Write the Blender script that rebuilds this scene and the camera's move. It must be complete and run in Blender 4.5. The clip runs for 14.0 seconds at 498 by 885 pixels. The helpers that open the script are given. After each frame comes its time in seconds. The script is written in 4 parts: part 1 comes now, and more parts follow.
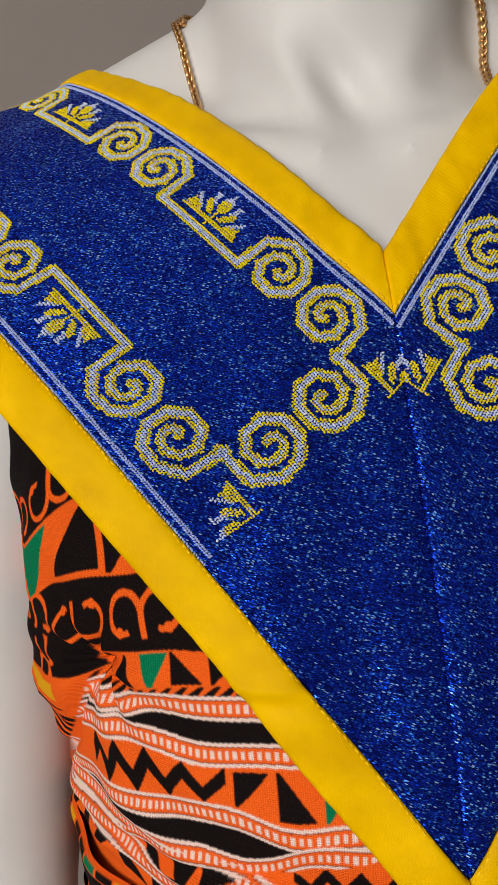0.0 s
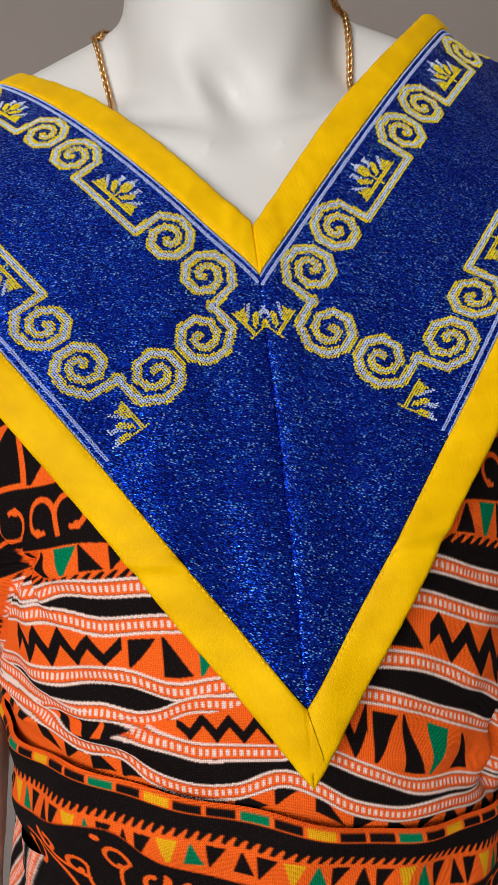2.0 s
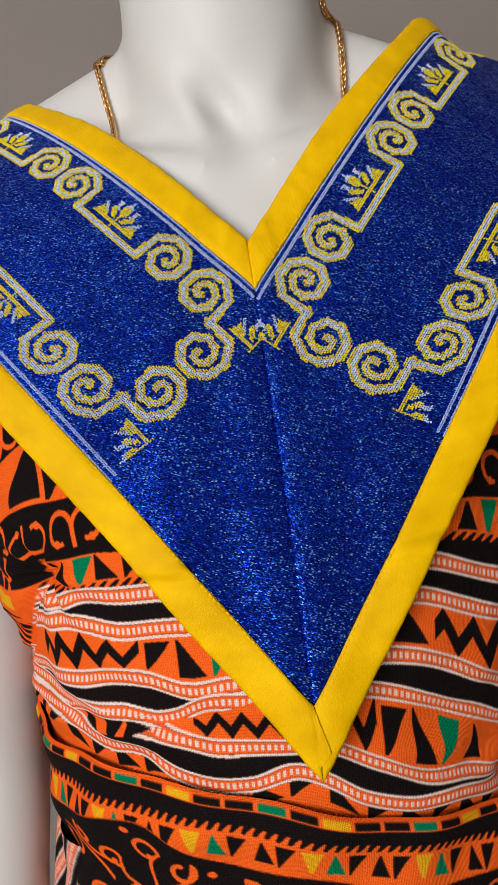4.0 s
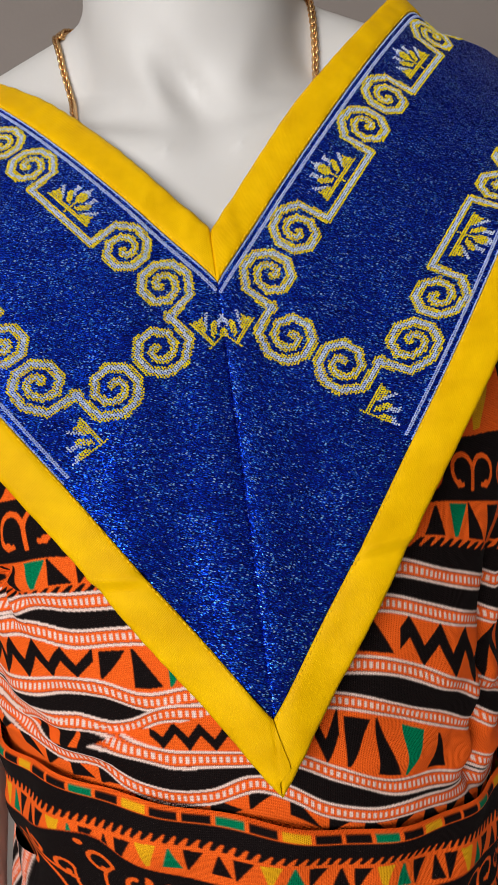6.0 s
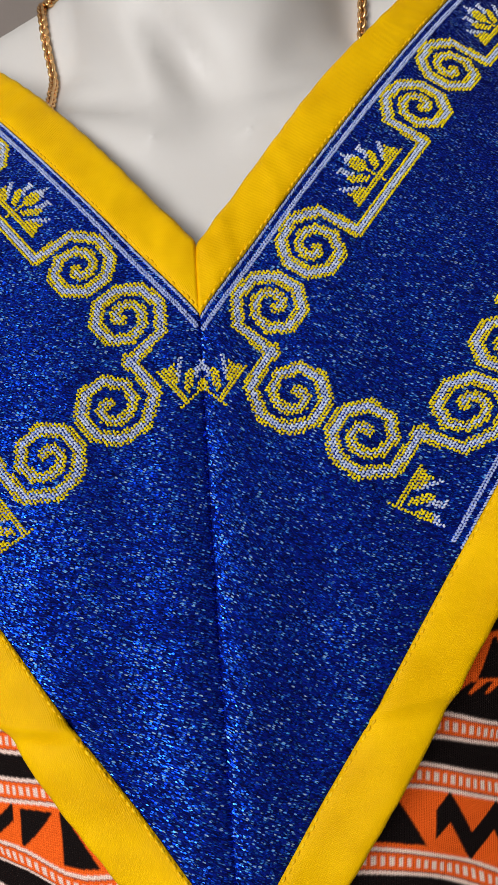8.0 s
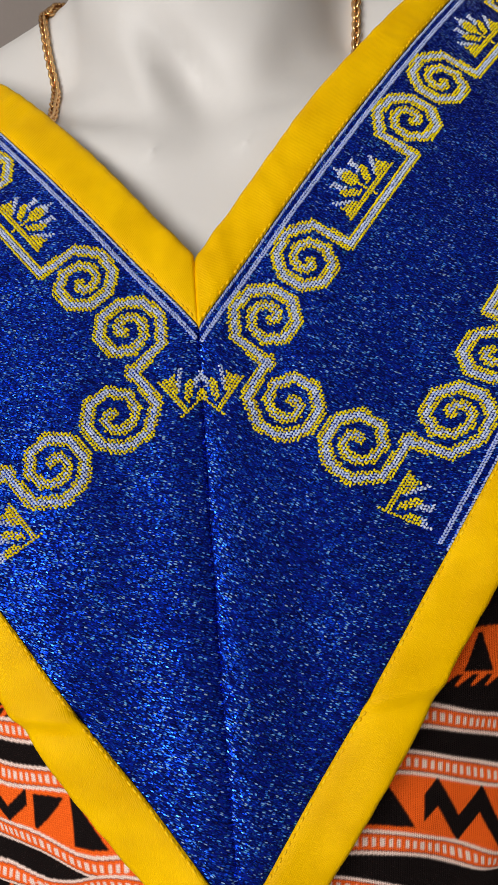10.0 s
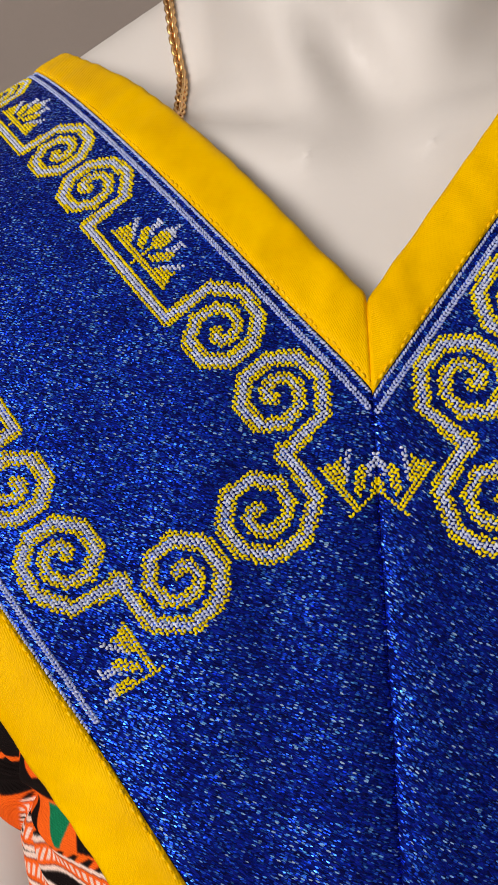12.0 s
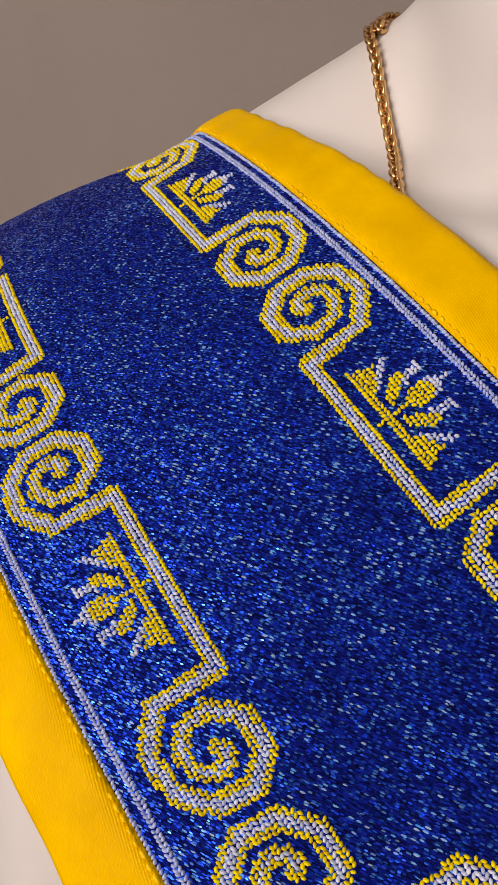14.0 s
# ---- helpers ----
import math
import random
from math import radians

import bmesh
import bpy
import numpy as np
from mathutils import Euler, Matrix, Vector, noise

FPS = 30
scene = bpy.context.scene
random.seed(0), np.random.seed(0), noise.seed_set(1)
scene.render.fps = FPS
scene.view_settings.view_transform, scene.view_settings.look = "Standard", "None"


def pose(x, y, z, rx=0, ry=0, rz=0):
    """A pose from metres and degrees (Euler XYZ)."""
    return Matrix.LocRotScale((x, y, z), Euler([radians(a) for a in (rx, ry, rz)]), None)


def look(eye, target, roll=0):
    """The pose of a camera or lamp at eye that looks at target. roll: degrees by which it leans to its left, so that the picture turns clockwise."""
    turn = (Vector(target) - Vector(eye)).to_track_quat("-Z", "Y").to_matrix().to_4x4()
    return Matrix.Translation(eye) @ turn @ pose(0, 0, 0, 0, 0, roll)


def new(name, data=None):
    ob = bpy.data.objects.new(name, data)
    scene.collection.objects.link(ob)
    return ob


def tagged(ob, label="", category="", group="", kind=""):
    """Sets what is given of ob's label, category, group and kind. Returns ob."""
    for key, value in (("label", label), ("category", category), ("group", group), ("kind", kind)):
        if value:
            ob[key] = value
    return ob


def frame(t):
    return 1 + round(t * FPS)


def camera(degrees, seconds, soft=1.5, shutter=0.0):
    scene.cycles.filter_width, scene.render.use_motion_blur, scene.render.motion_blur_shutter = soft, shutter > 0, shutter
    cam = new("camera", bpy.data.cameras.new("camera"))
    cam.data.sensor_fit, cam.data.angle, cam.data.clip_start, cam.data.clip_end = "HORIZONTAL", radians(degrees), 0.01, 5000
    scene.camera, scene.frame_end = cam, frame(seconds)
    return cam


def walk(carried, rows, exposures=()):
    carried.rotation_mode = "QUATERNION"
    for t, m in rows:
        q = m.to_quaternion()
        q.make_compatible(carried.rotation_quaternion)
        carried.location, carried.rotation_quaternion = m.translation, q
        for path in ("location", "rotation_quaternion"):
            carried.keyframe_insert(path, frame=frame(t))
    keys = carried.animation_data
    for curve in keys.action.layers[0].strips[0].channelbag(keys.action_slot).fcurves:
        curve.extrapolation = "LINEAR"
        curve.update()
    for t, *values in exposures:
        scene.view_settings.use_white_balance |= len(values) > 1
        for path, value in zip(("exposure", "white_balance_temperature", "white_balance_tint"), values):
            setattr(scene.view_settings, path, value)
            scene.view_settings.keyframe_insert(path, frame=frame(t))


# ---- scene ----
# ---------------------------------------------------------------- camera
cam = camera(34.907, 14.0, soft=1.0)
PATH = [
    (0, (0.0091, 0.0299, 1.3453), (0.0032, 0.3254, 1.2940), -3.31),
    (0.5, (0.0156, 0.0079, 1.3389), (0.0205, 0.3038, 1.2897), -3.05),
    (1, (0.0356, -0.0106, 1.3288), (0.0474, 0.2849, 1.2786), -2.97),
    (1.5, (0.0366, -0.0236, 1.3255), (0.0516, 0.2716, 1.2742), -2.18),
    (2, (0.0319, -0.0389, 1.3253), (0.0447, 0.2568, 1.2761), -2.42),
    (2.5, (0.0363, -0.0390, 1.3271), (0.0471, 0.2566, 1.2770), -2.95),
    (2.7, (0.0391, -0.0372, 1.3304), (0.0473, 0.2581, 1.2783), -3.54),
    (4.8, (0.0597, -0.0772, 1.3368), (0.0501, 0.2182, 1.2858), -5.22),
    (5, (0.0619, -0.0829, 1.3415), (0.0523, 0.2123, 1.2892), -5.03),
    (5.5, (0.0623, -0.0816, 1.3509), (0.0564, 0.2143, 1.3021), -4.70),
    (6, (0.0582, -0.0356, 1.3387), (0.0605, 0.2585, 1.2793), -4.61),
    (6.5, (0.0683, 0.0269, 1.3442), (0.0604, 0.3224, 1.2928), -4.36),
    (7, (0.0681, 0.0654, 1.3507), (0.0578, 0.3603, 1.2963), -3.30),
    (7.5, (0.0753, 0.0706, 1.3473), (0.0542, 0.3643, 1.2901), -2.80),
    (8, (0.0875, 0.0559, 1.3436), (0.0600, 0.3497, 1.2901), -3.39),
    (8.5, (0.0899, 0.0332, 1.3452), (0.0638, 0.3273, 1.2922), -3.94),
    (8.7, (0.0915, 0.0290, 1.3460), (0.0657, 0.3233, 1.2939), -4.23),
    (10.8, (0.0894, 0.0688, 1.3598), (0.0570, 0.3598, 1.2942), -3.33),
    (11, (0.0846, 0.0755, 1.3613), (0.0492, 0.3663, 1.2964), -3.57),
    (11.5, (0.0805, 0.0967, 1.3647), (0.0266, 0.3849, 1.3012), -4.09),
    (12, (0.0643, 0.1075, 1.3689), (0.0000, 0.3936, 1.3057), -3.87),
    (12.5, (0.0370, 0.1274, 1.3788), (-0.0288, 0.4128, 1.3138), -2.77),
    (13, (0.0187, 0.1405, 1.3912), (-0.0525, 0.4244, 1.3253), -2.39),
    (13.5, (0.0062, 0.1497, 1.3948), (-0.0734, 0.4323, 1.3331), -2.69),
    (14, (0.0086, 0.1611, 1.3987), (-0.0719, 0.4442, 1.3408), -2.28),
]
EXPOSURES = [(0.0, -0.15, 6700, 10), (2.0, 0.06, 6450, 10), (5.0, 0.04, 6450, 10), (8.7, 0.0, 6500, 10), (11.0, 0.0, 6800, 11), (12.5, 0.0, 7250, 18), (14.0, 0.0, 7450, 22)]
walk(cam, [(t, look(eye, target, roll)) for t, eye, target, roll in PATH], EXPOSURES)

# ---------------------------------------------------------------- light
world = bpy.data.worlds.new("daylight")
scene.world = world
world.use_nodes = True
sky = world.node_tree.nodes.new("ShaderNodeTexSky")
sky.sky_type, sky.sun_disc = "NISHITA", False
sky.sun_elevation, sky.sun_rotation = radians(38), radians(250)
world.node_tree.links.new(sky.outputs[0], world.node_tree.nodes["Background"].inputs[0])
world.node_tree.nodes["Background"].inputs[1].default_value = 0.1


def window_light(name, at, target, width, height, watts, tint):
    data = bpy.data.lights.new(name, "AREA")
    data.shape, data.size, data.size_y, data.energy, data.color = "RECTANGLE", width, height, watts, tint
    ob = new(name, data)
    ob.matrix_world = look(at, target)
    return ob


window_light("window_light", (-1.0, -2.02, 1.75), (0.0, 0.3, 1.35), 1.2, 1.3, 60, (1.0, 0.98, 0.96))

# ---------------------------------------------------------------- materials
class Nodes:
    """A small helper for building a node material."""

    def __init__(self, name):
        self.mat = bpy.data.materials.new(name)
        self.mat.use_nodes = True
        self.tree = self.mat.node_tree
        self.bsdf = self.tree.nodes["Principled BSDF"]

    def add(self, kind, **values):
        node = self.tree.nodes.new(kind)
        if "operation" in values:
            node.operation = values["operation"]
        if "data_type" in values:
            node.data_type, node.blend_type = values["data_type"], values["blend_type"]
        if "uv_map" in values:
            node.uv_map = values["uv_map"]
        if "layer_name" in values:
            node.layer_name = values["layer_name"]
        if "wave_type" in values:
            node.wave_type, node.bands_direction = values["wave_type"], values["bands_direction"]
        if "voronoi_dimensions" in values:
            node.voronoi_dimensions = values["voronoi_dimensions"]
        return node

    def link(self, a, b):
        self.tree.links.new(a, b)

    def set(self, **values):
        for key, value in values.items():
            self.bsdf.inputs[key.replace("_", " ")].default_value = value

    def noise(self, vector, scale, detail=3.0, rough=0.5):
        n = self.add("ShaderNodeTexNoise")
        n.inputs["Scale"].default_value, n.inputs["Detail"].default_value = scale, detail
        n.inputs["Roughness"].default_value = rough
        self.link(vector, n.inputs["Vector"])
        return n.outputs["Fac"]

    def ramp(self, fac, *stops):
        r = self.add("ShaderNodeValToRGB")
        while len(r.color_ramp.elements) < len(stops):
            r.color_ramp.elements.new(0.5)
        for e, (p, c) in zip(r.color_ramp.elements, stops):
            e.position, e.color = p, (*c, 1.0) if not isinstance(c, float) else (c, c, c, 1.0)
        self.link(fac, r.inputs[0])
        return r.outputs[0]

    def math(self, op, a, b=0.0):
        m = self.add("ShaderNodeMath", operation=op)
        for slot, v in zip(m.inputs, (a, b)):
            if isinstance(v, (int, float)):
                slot.default_value = v
            else:
                self.link(v, slot)
        return m.outputs[0]

    def mix(self, fac, a, b, blend="MIX"):
        m = self.add("ShaderNodeMix", data_type="RGBA", blend_type=blend)
        for slot, v in zip((m.inputs[0], m.inputs[6], m.inputs[7]), (fac, a, b)):
            if isinstance(v, (int, float)):
                slot.default_value = v
            elif isinstance(v, tuple):
                slot.default_value = (*v, 1.0)
            else:
                self.link(v, slot)
        return m.outputs[2]

    def bump(self, height, strength, distance, into=None):
        b = self.add("ShaderNodeBump")
        b.inputs["Strength"].default_value, b.inputs["Distance"].default_value = strength, distance
        self.link(height, b.inputs["Height"])
        self.link(b.outputs[0], (into or self.bsdf).inputs["Normal"])
        return b


def plaster(name, colour, rough=0.85):
    n = Nodes(name)
    where = n.add("ShaderNodeTexCoord").outputs["Object"]
    big, fine = n.noise(where, 2.2, 4), n.noise(where, 160, 3)
    dark = tuple(c * 0.88 for c in colour)
    n.link(n.mix(n.ramp(big, (0.3, 0.0), (0.7, 1.0)), dark, colour), n.bsdf.inputs["Base Color"])
    n.set(Roughness=rough)
    n.bump(fine, 0.25, 0.001)
    return n.mat


def glitter_cloth():
    """Dark blue lurex: a matt navy ground with short foil dashes along the weft, each tilted its own way."""
    n = Nodes("blue_glitter_cloth")
    uv = n.add("ShaderNodeUVMap", uv_map="weave").outputs[0]
    facing = n.add("ShaderNodeNewGeometry").outputs["Normal"]
    wobble = n.noise(uv, 300, 2)
    patch = n.math("SUBTRACT", n.noise(uv, 60, 3), 0.5)

    def dashes(along, across, shift):
        place = n.add("ShaderNodeMapping")
        place.inputs["Scale"].default_value, place.inputs["Location"].default_value = (along, across, 1.0), (shift, 0.37 * shift, 0.0)
        n.link(uv, place.inputs[0])
        cells = n.add("ShaderNodeTexVoronoi", voronoi_dimensions="2D")
        cells.inputs["Scale"].default_value = 1.0
        n.link(place.outputs[0], cells.inputs["Vector"])
        pick = n.add("ShaderNodeSeparateColor")
        n.link(cells.outputs["Color"], pick.inputs[0])
        return cells, pick.outputs[0], pick.outputs[1], pick.outputs[2]

    def tilted(cells, amount):
        swing = n.add("ShaderNodeVectorMath", operation="MULTIPLY_ADD")
        n.link(cells.outputs["Color"], swing.inputs[0])
        swing.inputs[1].default_value, swing.inputs[2].default_value = (amount,) * 3, (-amount / 2,) * 3
        total = n.add("ShaderNodeVectorMath", operation="ADD")
        n.link(facing, total.inputs[0])
        n.link(swing.outputs[0], total.inputs[1])
        unit = n.add("ShaderNodeVectorMath", operation="NORMALIZE")
        n.link(total.outputs[0], unit.inputs[0])
        return unit.outputs[0]

    def over(fac, low, high):
        m = n.add("ShaderNodeMixShader")
        n.link(fac, m.inputs[0])
        n.link(low, m.inputs[1])
        n.link(high, m.inputs[2])
        return m.outputs[0]

    # the ground: fine weft threads
    ground, g0, g1, g2 = dashes(900.0, 3300.0, 0.0)
    n.link(n.ramp(g1, (0.0, (0.0005, 0.0016, 0.036)), (0.6, (0.001, 0.0055, 0.13)), (1.0, (0.002, 0.014, 0.28))), n.bsdf.inputs["Base Color"])
    n.set(Roughness=0.75)
    n.bsdf.inputs["Specular IOR Level"].default_value = 0.05
    n.bump(n.math("ADD", ground.outputs["Distance"], wobble), 0.8, 0.0004)
    surface = n.bsdf.outputs[0]
    # dim blue foil, then bright dashes
    for along, across, shift, share, reach, swing, metal, rough, stops in (
        (1300.0, 3000.0, 3.1, 0.48, 0.46, 0.8, 1.0, 0.30, ((0.0, (0.001, 0.012, 0.36)), (0.6, (0.005, 0.068, 0.86)), (1.0, (0.04, 0.24, 1.0)))),
        (900.0, 2250.0, 11.7, 0.74, 0.35, 0.9, 0.7, 0.36, ((0.0, (0.004, 0.035, 0.70)), (0.5, (0.015, 0.13, 1.0)), (0.8, (0.06, 0.32, 1.0)), (1.0, (0.30, 0.56, 1.0)))),
        (740.0, 1950.0, 23.9, 0.89, 0.33, 0.8, 0.4, 0.36, ((0.0, (0.06, 0.40, 1.0)), (0.6, (0.26, 0.54, 1.0)), (1.0, (0.52, 0.72, 1.0)))),
    ):
        cells, r, g, b = dashes(along, across, shift)
        foil = n.add("ShaderNodeBsdfPrincipled")
        foil.inputs["Metallic"].default_value, foil.inputs["Roughness"].default_value = metal, rough
        foil.inputs["Specular IOR Level"].default_value = 0.2
        n.link(n.ramp(g, *stops), foil.inputs["Base Color"])
        n.link(tilted(cells, swing), foil.inputs["Normal"])
        chosen = n.math("GREATER_THAN", n.math("ADD", r, n.math("MULTIPLY", patch, 0.5)), share)
        mask = n.math("MULTIPLY", chosen, n.math("LESS_THAN", cells.outputs["Distance"], n.math("ADD", n.math("MULTIPLY", b, 0.12), reach - 0.06)))
        surface = over(mask, surface, foil.outputs[0])
    n.link(surface, n.tree.nodes["Material Output"].inputs["Surface"])
    return n.mat


def satin(name, colour):
    n = Nodes(name)
    uv = n.add("ShaderNodeUVMap", uv_map="weave").outputs[0]
    stretch = n.add("ShaderNodeMapping")
    stretch.inputs["Scale"].default_value = (9.0, 1.0, 1.0)
    stretch.inputs["Rotation"].default_value = (0, 0, 0.7)
    n.link(uv, stretch.inputs[0])
    thread, cloud = n.noise(stretch.outputs[0], 420, 2), n.noise(uv, 60, 4)
    deep = (colour[0] * 0.82, colour[1] * 0.76, colour[2] * 0.6)
    n.link(n.mix(n.ramp(cloud, (0.3, 0.0), (0.7, 1.0)), deep, colour), n.bsdf.inputs["Base Color"])
    n.link(n.ramp(cloud, (0.2, 0.40), (0.8, 0.52)), n.bsdf.inputs["Roughness"])
    n.bsdf.inputs["Specular IOR Level"].default_value = 0.056
    rib = n.add("ShaderNodeTexWave", wave_type="BANDS", bands_direction="DIAGONAL")
    rib.inputs["Scale"].default_value, rib.inputs["Distortion"].default_value = 900, 0.8
    n.link(uv, rib.inputs["Vector"])
    n.bump(n.math("ADD", n.math("MULTIPLY", rib.outputs["Fac"], 0.25), n.math("ADD", thread, n.math("MULTIPLY", cloud, 2.5))), 0.42, 0.0004)
    return n.mat


def thread(name, colour, dark, rough, metal):
    n = Nodes(name)
    per = n.add("ShaderNodeNewGeometry").outputs["Random Per Island"]
    where = n.add("ShaderNodeTexCoord").outputs["Object"]
    grain = n.noise(where, 2600, 2)
    tone = n.math("ADD", n.math("MULTIPLY", per, 0.6), n.math("MULTIPLY", grain, 0.4))
    n.link(n.mix(tone, dark, colour), n.bsdf.inputs["Base Color"])
    n.set(Roughness=rough, Metallic=metal)
    n.bsdf.inputs["Specular IOR Level"].default_value = 0.2
    n.bump(grain, 0.5, 0.0002)
    return n.mat


def printed_cloth(name):
    """Cotton with a printed design, whose dyes are stored with the cloth; a fine weave on top."""
    n = Nodes(name)
    dye = n.add("ShaderNodeVertexColor", layer_name="dye").outputs[0]
    uv = n.add("ShaderNodeUVMap", uv_map="weave").outputs[0]
    waves = []
    for axis in ("X", "Y"):
        w = n.add("ShaderNodeTexWave", wave_type="BANDS", bands_direction=axis)
        w.inputs["Scale"].default_value, w.inputs["Distortion"].default_value = 420, 1.0
        n.link(uv, w.inputs["Vector"])
        waves.append(w.outputs["Fac"])
    weave = n.math("MULTIPLY", *waves)
    cloud = n.noise(uv, 40, 4)
    worn = n.mix(n.math("MULTIPLY", weave, 0.22), dye, (0.34, 0.14, 0.07), "SOFT_LIGHT")
    n.link(n.mix(n.math("MULTIPLY", cloud, 0.05), worn, (0.35, 0.3, 0.3), "MULTIPLY"), n.bsdf.inputs["Base Color"])
    n.set(Roughness=0.8)
    n.bsdf.inputs["Specular IOR Level"].default_value = 0.05
    n.bump(n.math("ADD", weave, n.math("MULTIPLY", cloud, 1.5)), 0.6, 0.0005)
    return n.mat


def skin_paint():
    n = Nodes("white_mannequin_lacquer")
    where = n.add("ShaderNodeTexCoord").outputs["Object"]
    cloud, fine = n.noise(where, 14, 4), n.noise(where, 900, 2)
    n.link(n.mix(cloud, (0.62, 0.60, 0.58), (0.67, 0.65, 0.63)), n.bsdf.inputs["Base Color"])
    n.link(n.ramp(cloud, (0.2, 0.45), (0.8, 0.56)), n.bsdf.inputs["Roughness"])
    n.bump(fine, 0.06, 0.0004)
    return n.mat


def gold():
    n = Nodes("gold_metal")
    where = n.add("ShaderNodeTexCoord").outputs["Object"]
    n.link(n.mix(n.noise(where, 700, 3), (0.62, 0.34, 0.14), (0.95, 0.62, 0.28)), n.bsdf.inputs["Base Color"])
    n.set(Metallic=1.0, Roughness=0.2)
    return n.mat


def plain(name, colour, rough=0.6):
    n = Nodes(name)
    where = n.add("ShaderNodeTexCoord").outputs["Object"]
    n.link(n.mix(n.noise(where, 6, 4), tuple(c * 0.8 for c in colour), colour), n.bsdf.inputs["Base Color"])
    n.set(Roughness=rough)
    n.bump(n.noise(where, 90, 3), 0.15, 0.001)
    return n.mat


WALL = plaster("grey_wall_paint", (0.305, 0.262, 0.238))
# made-up dark brown for the unseen west wall, to damp its bounce light
BROWN_BOUNCE_CUT = plaster("brown_bounce_cut", (0.12, 0.09, 0.075))
CEILING = plaster("white_ceiling_paint", (0.8, 0.8, 0.78))
FLOOR = plain("grey_floor", (0.32, 0.30, 0.28), 0.5)
BLUE = glitter_cloth()
YELLOW = satin("yellow_satin", (0.92, 0.54, 0.0))
YELLOW_THREAD = thread("yellow_thread", (1.0, 0.82, 0.0), (0.50, 0.36, 0.0), 0.5, 0.0)
SILVER_THREAD = thread("silver_thread", (0.76, 0.82, 0.95), (0.28, 0.33, 0.52), 0.4, 0.0)
PALE_THREAD = thread("pale_blue_thread", (0.55, 0.62, 0.88), (0.22, 0.30, 0.60), 0.45, 0.1)
SEWING = thread("yellow_sewing_thread", (1.0, 0.66, 0.01), (0.78, 0.42, 0.0), 0.5, 0.0)
PRINT = printed_cloth("printed_cotton")
LACQUER = skin_paint()
GOLD = gold()


# ---------------------------------------------------------------- mesh helpers
def mesh_of(name, verts, faces, mats, smooth=True):
    me = bpy.data.meshes.new(name)
    verts, faces = np.asarray(verts, float), np.asarray(faces, int)
    me.vertices.add(len(verts))
    me.vertices.foreach_set("co", verts.ravel())
    me.loops.add(faces.size)
    me.loops.foreach_set("vertex_index", faces.ravel())
    me.polygons.add(len(faces))
    me.polygons.foreach_set("loop_start", np.arange(0, faces.size, faces.shape[1]))
    me.update(calc_edges=True)
    for m in mats if isinstance(mats, (list, tuple)) else [mats]:
        me.materials.append(m)
    me.polygons.foreach_set("use_smooth", [smooth] * len(me.polygons))
    me.update()
    return me


def under(ob, parent):
    ob.parent = parent
    return ob


def part(name, me, parent, label="", kind=""):
    return tagged(under(new(name, me), parent), label, kind=kind)


def grid_faces(nu, nv, closed=False):
    i = np.arange(nu - 1)[:, None]
    j = np.arange(nv if closed else nv - 1)[None, :]
    j2 = (j + 1) % nv
    return np.stack([i * nv + j, i * nv + j2, (i + 1) * nv + j2, (i + 1) * nv + j], -1).reshape(-1, 4)


def uv_from(me, uv):
    layer = me.uv_layers.new(name="weave")
    loops = np.zeros(len(me.loops), int)
    me.loops.foreach_get("vertex_index", loops)
    layer.data.foreach_set("uv", np.asarray(uv, float)[loops].ravel())


def box(name, lo, hi, mat):
    bm = bmesh.new()
    bmesh.ops.create_cube(bm, size=1.0)
    for v in bm.verts:
        v.co = Vector([l + (c + 0.5) * (h - l) for c, l, h in zip(v.co, lo, hi)])
    me = bpy.data.meshes.new(name)
    bm.to_mesh(me)
    bm.free()
    me.materials.append(mat)
    return me


# ---------------------------------------------------------------- the room
X0, X1, Y0, Y1, H, T = -1.7, 1.9, -2.1, 1.05, 2.6, 0.12
tagged(new("floor", box("floor", (X0 - T, Y0 - T, -0.1), (X1 + T, Y1 + T, 0.0), FLOOR)), "plain grey floor of the room", "floor", kind="structure")
tagged(new("ceiling", box("ceiling", (X0 - T, Y0 - T, H), (X1 + T, Y1 + T, H + 0.1), CEILING)), "plain white ceiling of the room", "ceiling", kind="structure")
tagged(new("wall_north", box("wall_north", (X0 - T, Y1, 0), (X1 + T, Y1 + T, H), WALL)), "plain warm grey painted wall behind the mannequin", "wall", kind="structure")
tagged(new("wall_east", box("wall_east", (X1, Y0, 0), (X1 + T, Y1, H), WALL)), "plain warm grey painted side wall", "wall", kind="structure")


def pierced_wall(name, label, along_x, fixed, lo, hi, a0, a1, z0, z1):
    """A wall with one window opening: four blocks round the hole, in one mesh."""
    bm = bmesh.new()
    for s0, s1, b0, b1 in ((lo, a0, 0, H), (a1, hi, 0, H), (a0, a1, 0, z0), (a0, a1, z1, H)):
        made = bmesh.ops.create_cube(bm, size=1.0)["verts"]
        for v in made:
            s, d, z = s0 + (v.co.x + 0.5) * (s1 - s0), fixed + v.co.y * T, b0 + (v.co.z + 0.5) * (b1 - b0)
            v.co = Vector((s, d, z) if along_x else (d, s, z))
    me = bpy.data.meshes.new(name)
    bm.to_mesh(me)
    bm.free()
    me.materials.append(WALL)
    return tagged(new(name, me), label, "wall", kind="structure")


# unseen wall, added dark so the back wall's left part gets less bounce
tagged(new("wall_west", box("wall_west", (X0 - T, Y0, 0), (X0, Y1, H), BROWN_BOUNCE_CUT)), "unseen side wall, added in dark brown to cut bounce light", "wall", kind="structure")
pierced_wall("wall_south", "plain warm grey wall with a window opening", True, Y0 - T / 2, X0 - T, X1 + T, -1.6, -0.4, 1.1, 2.4)

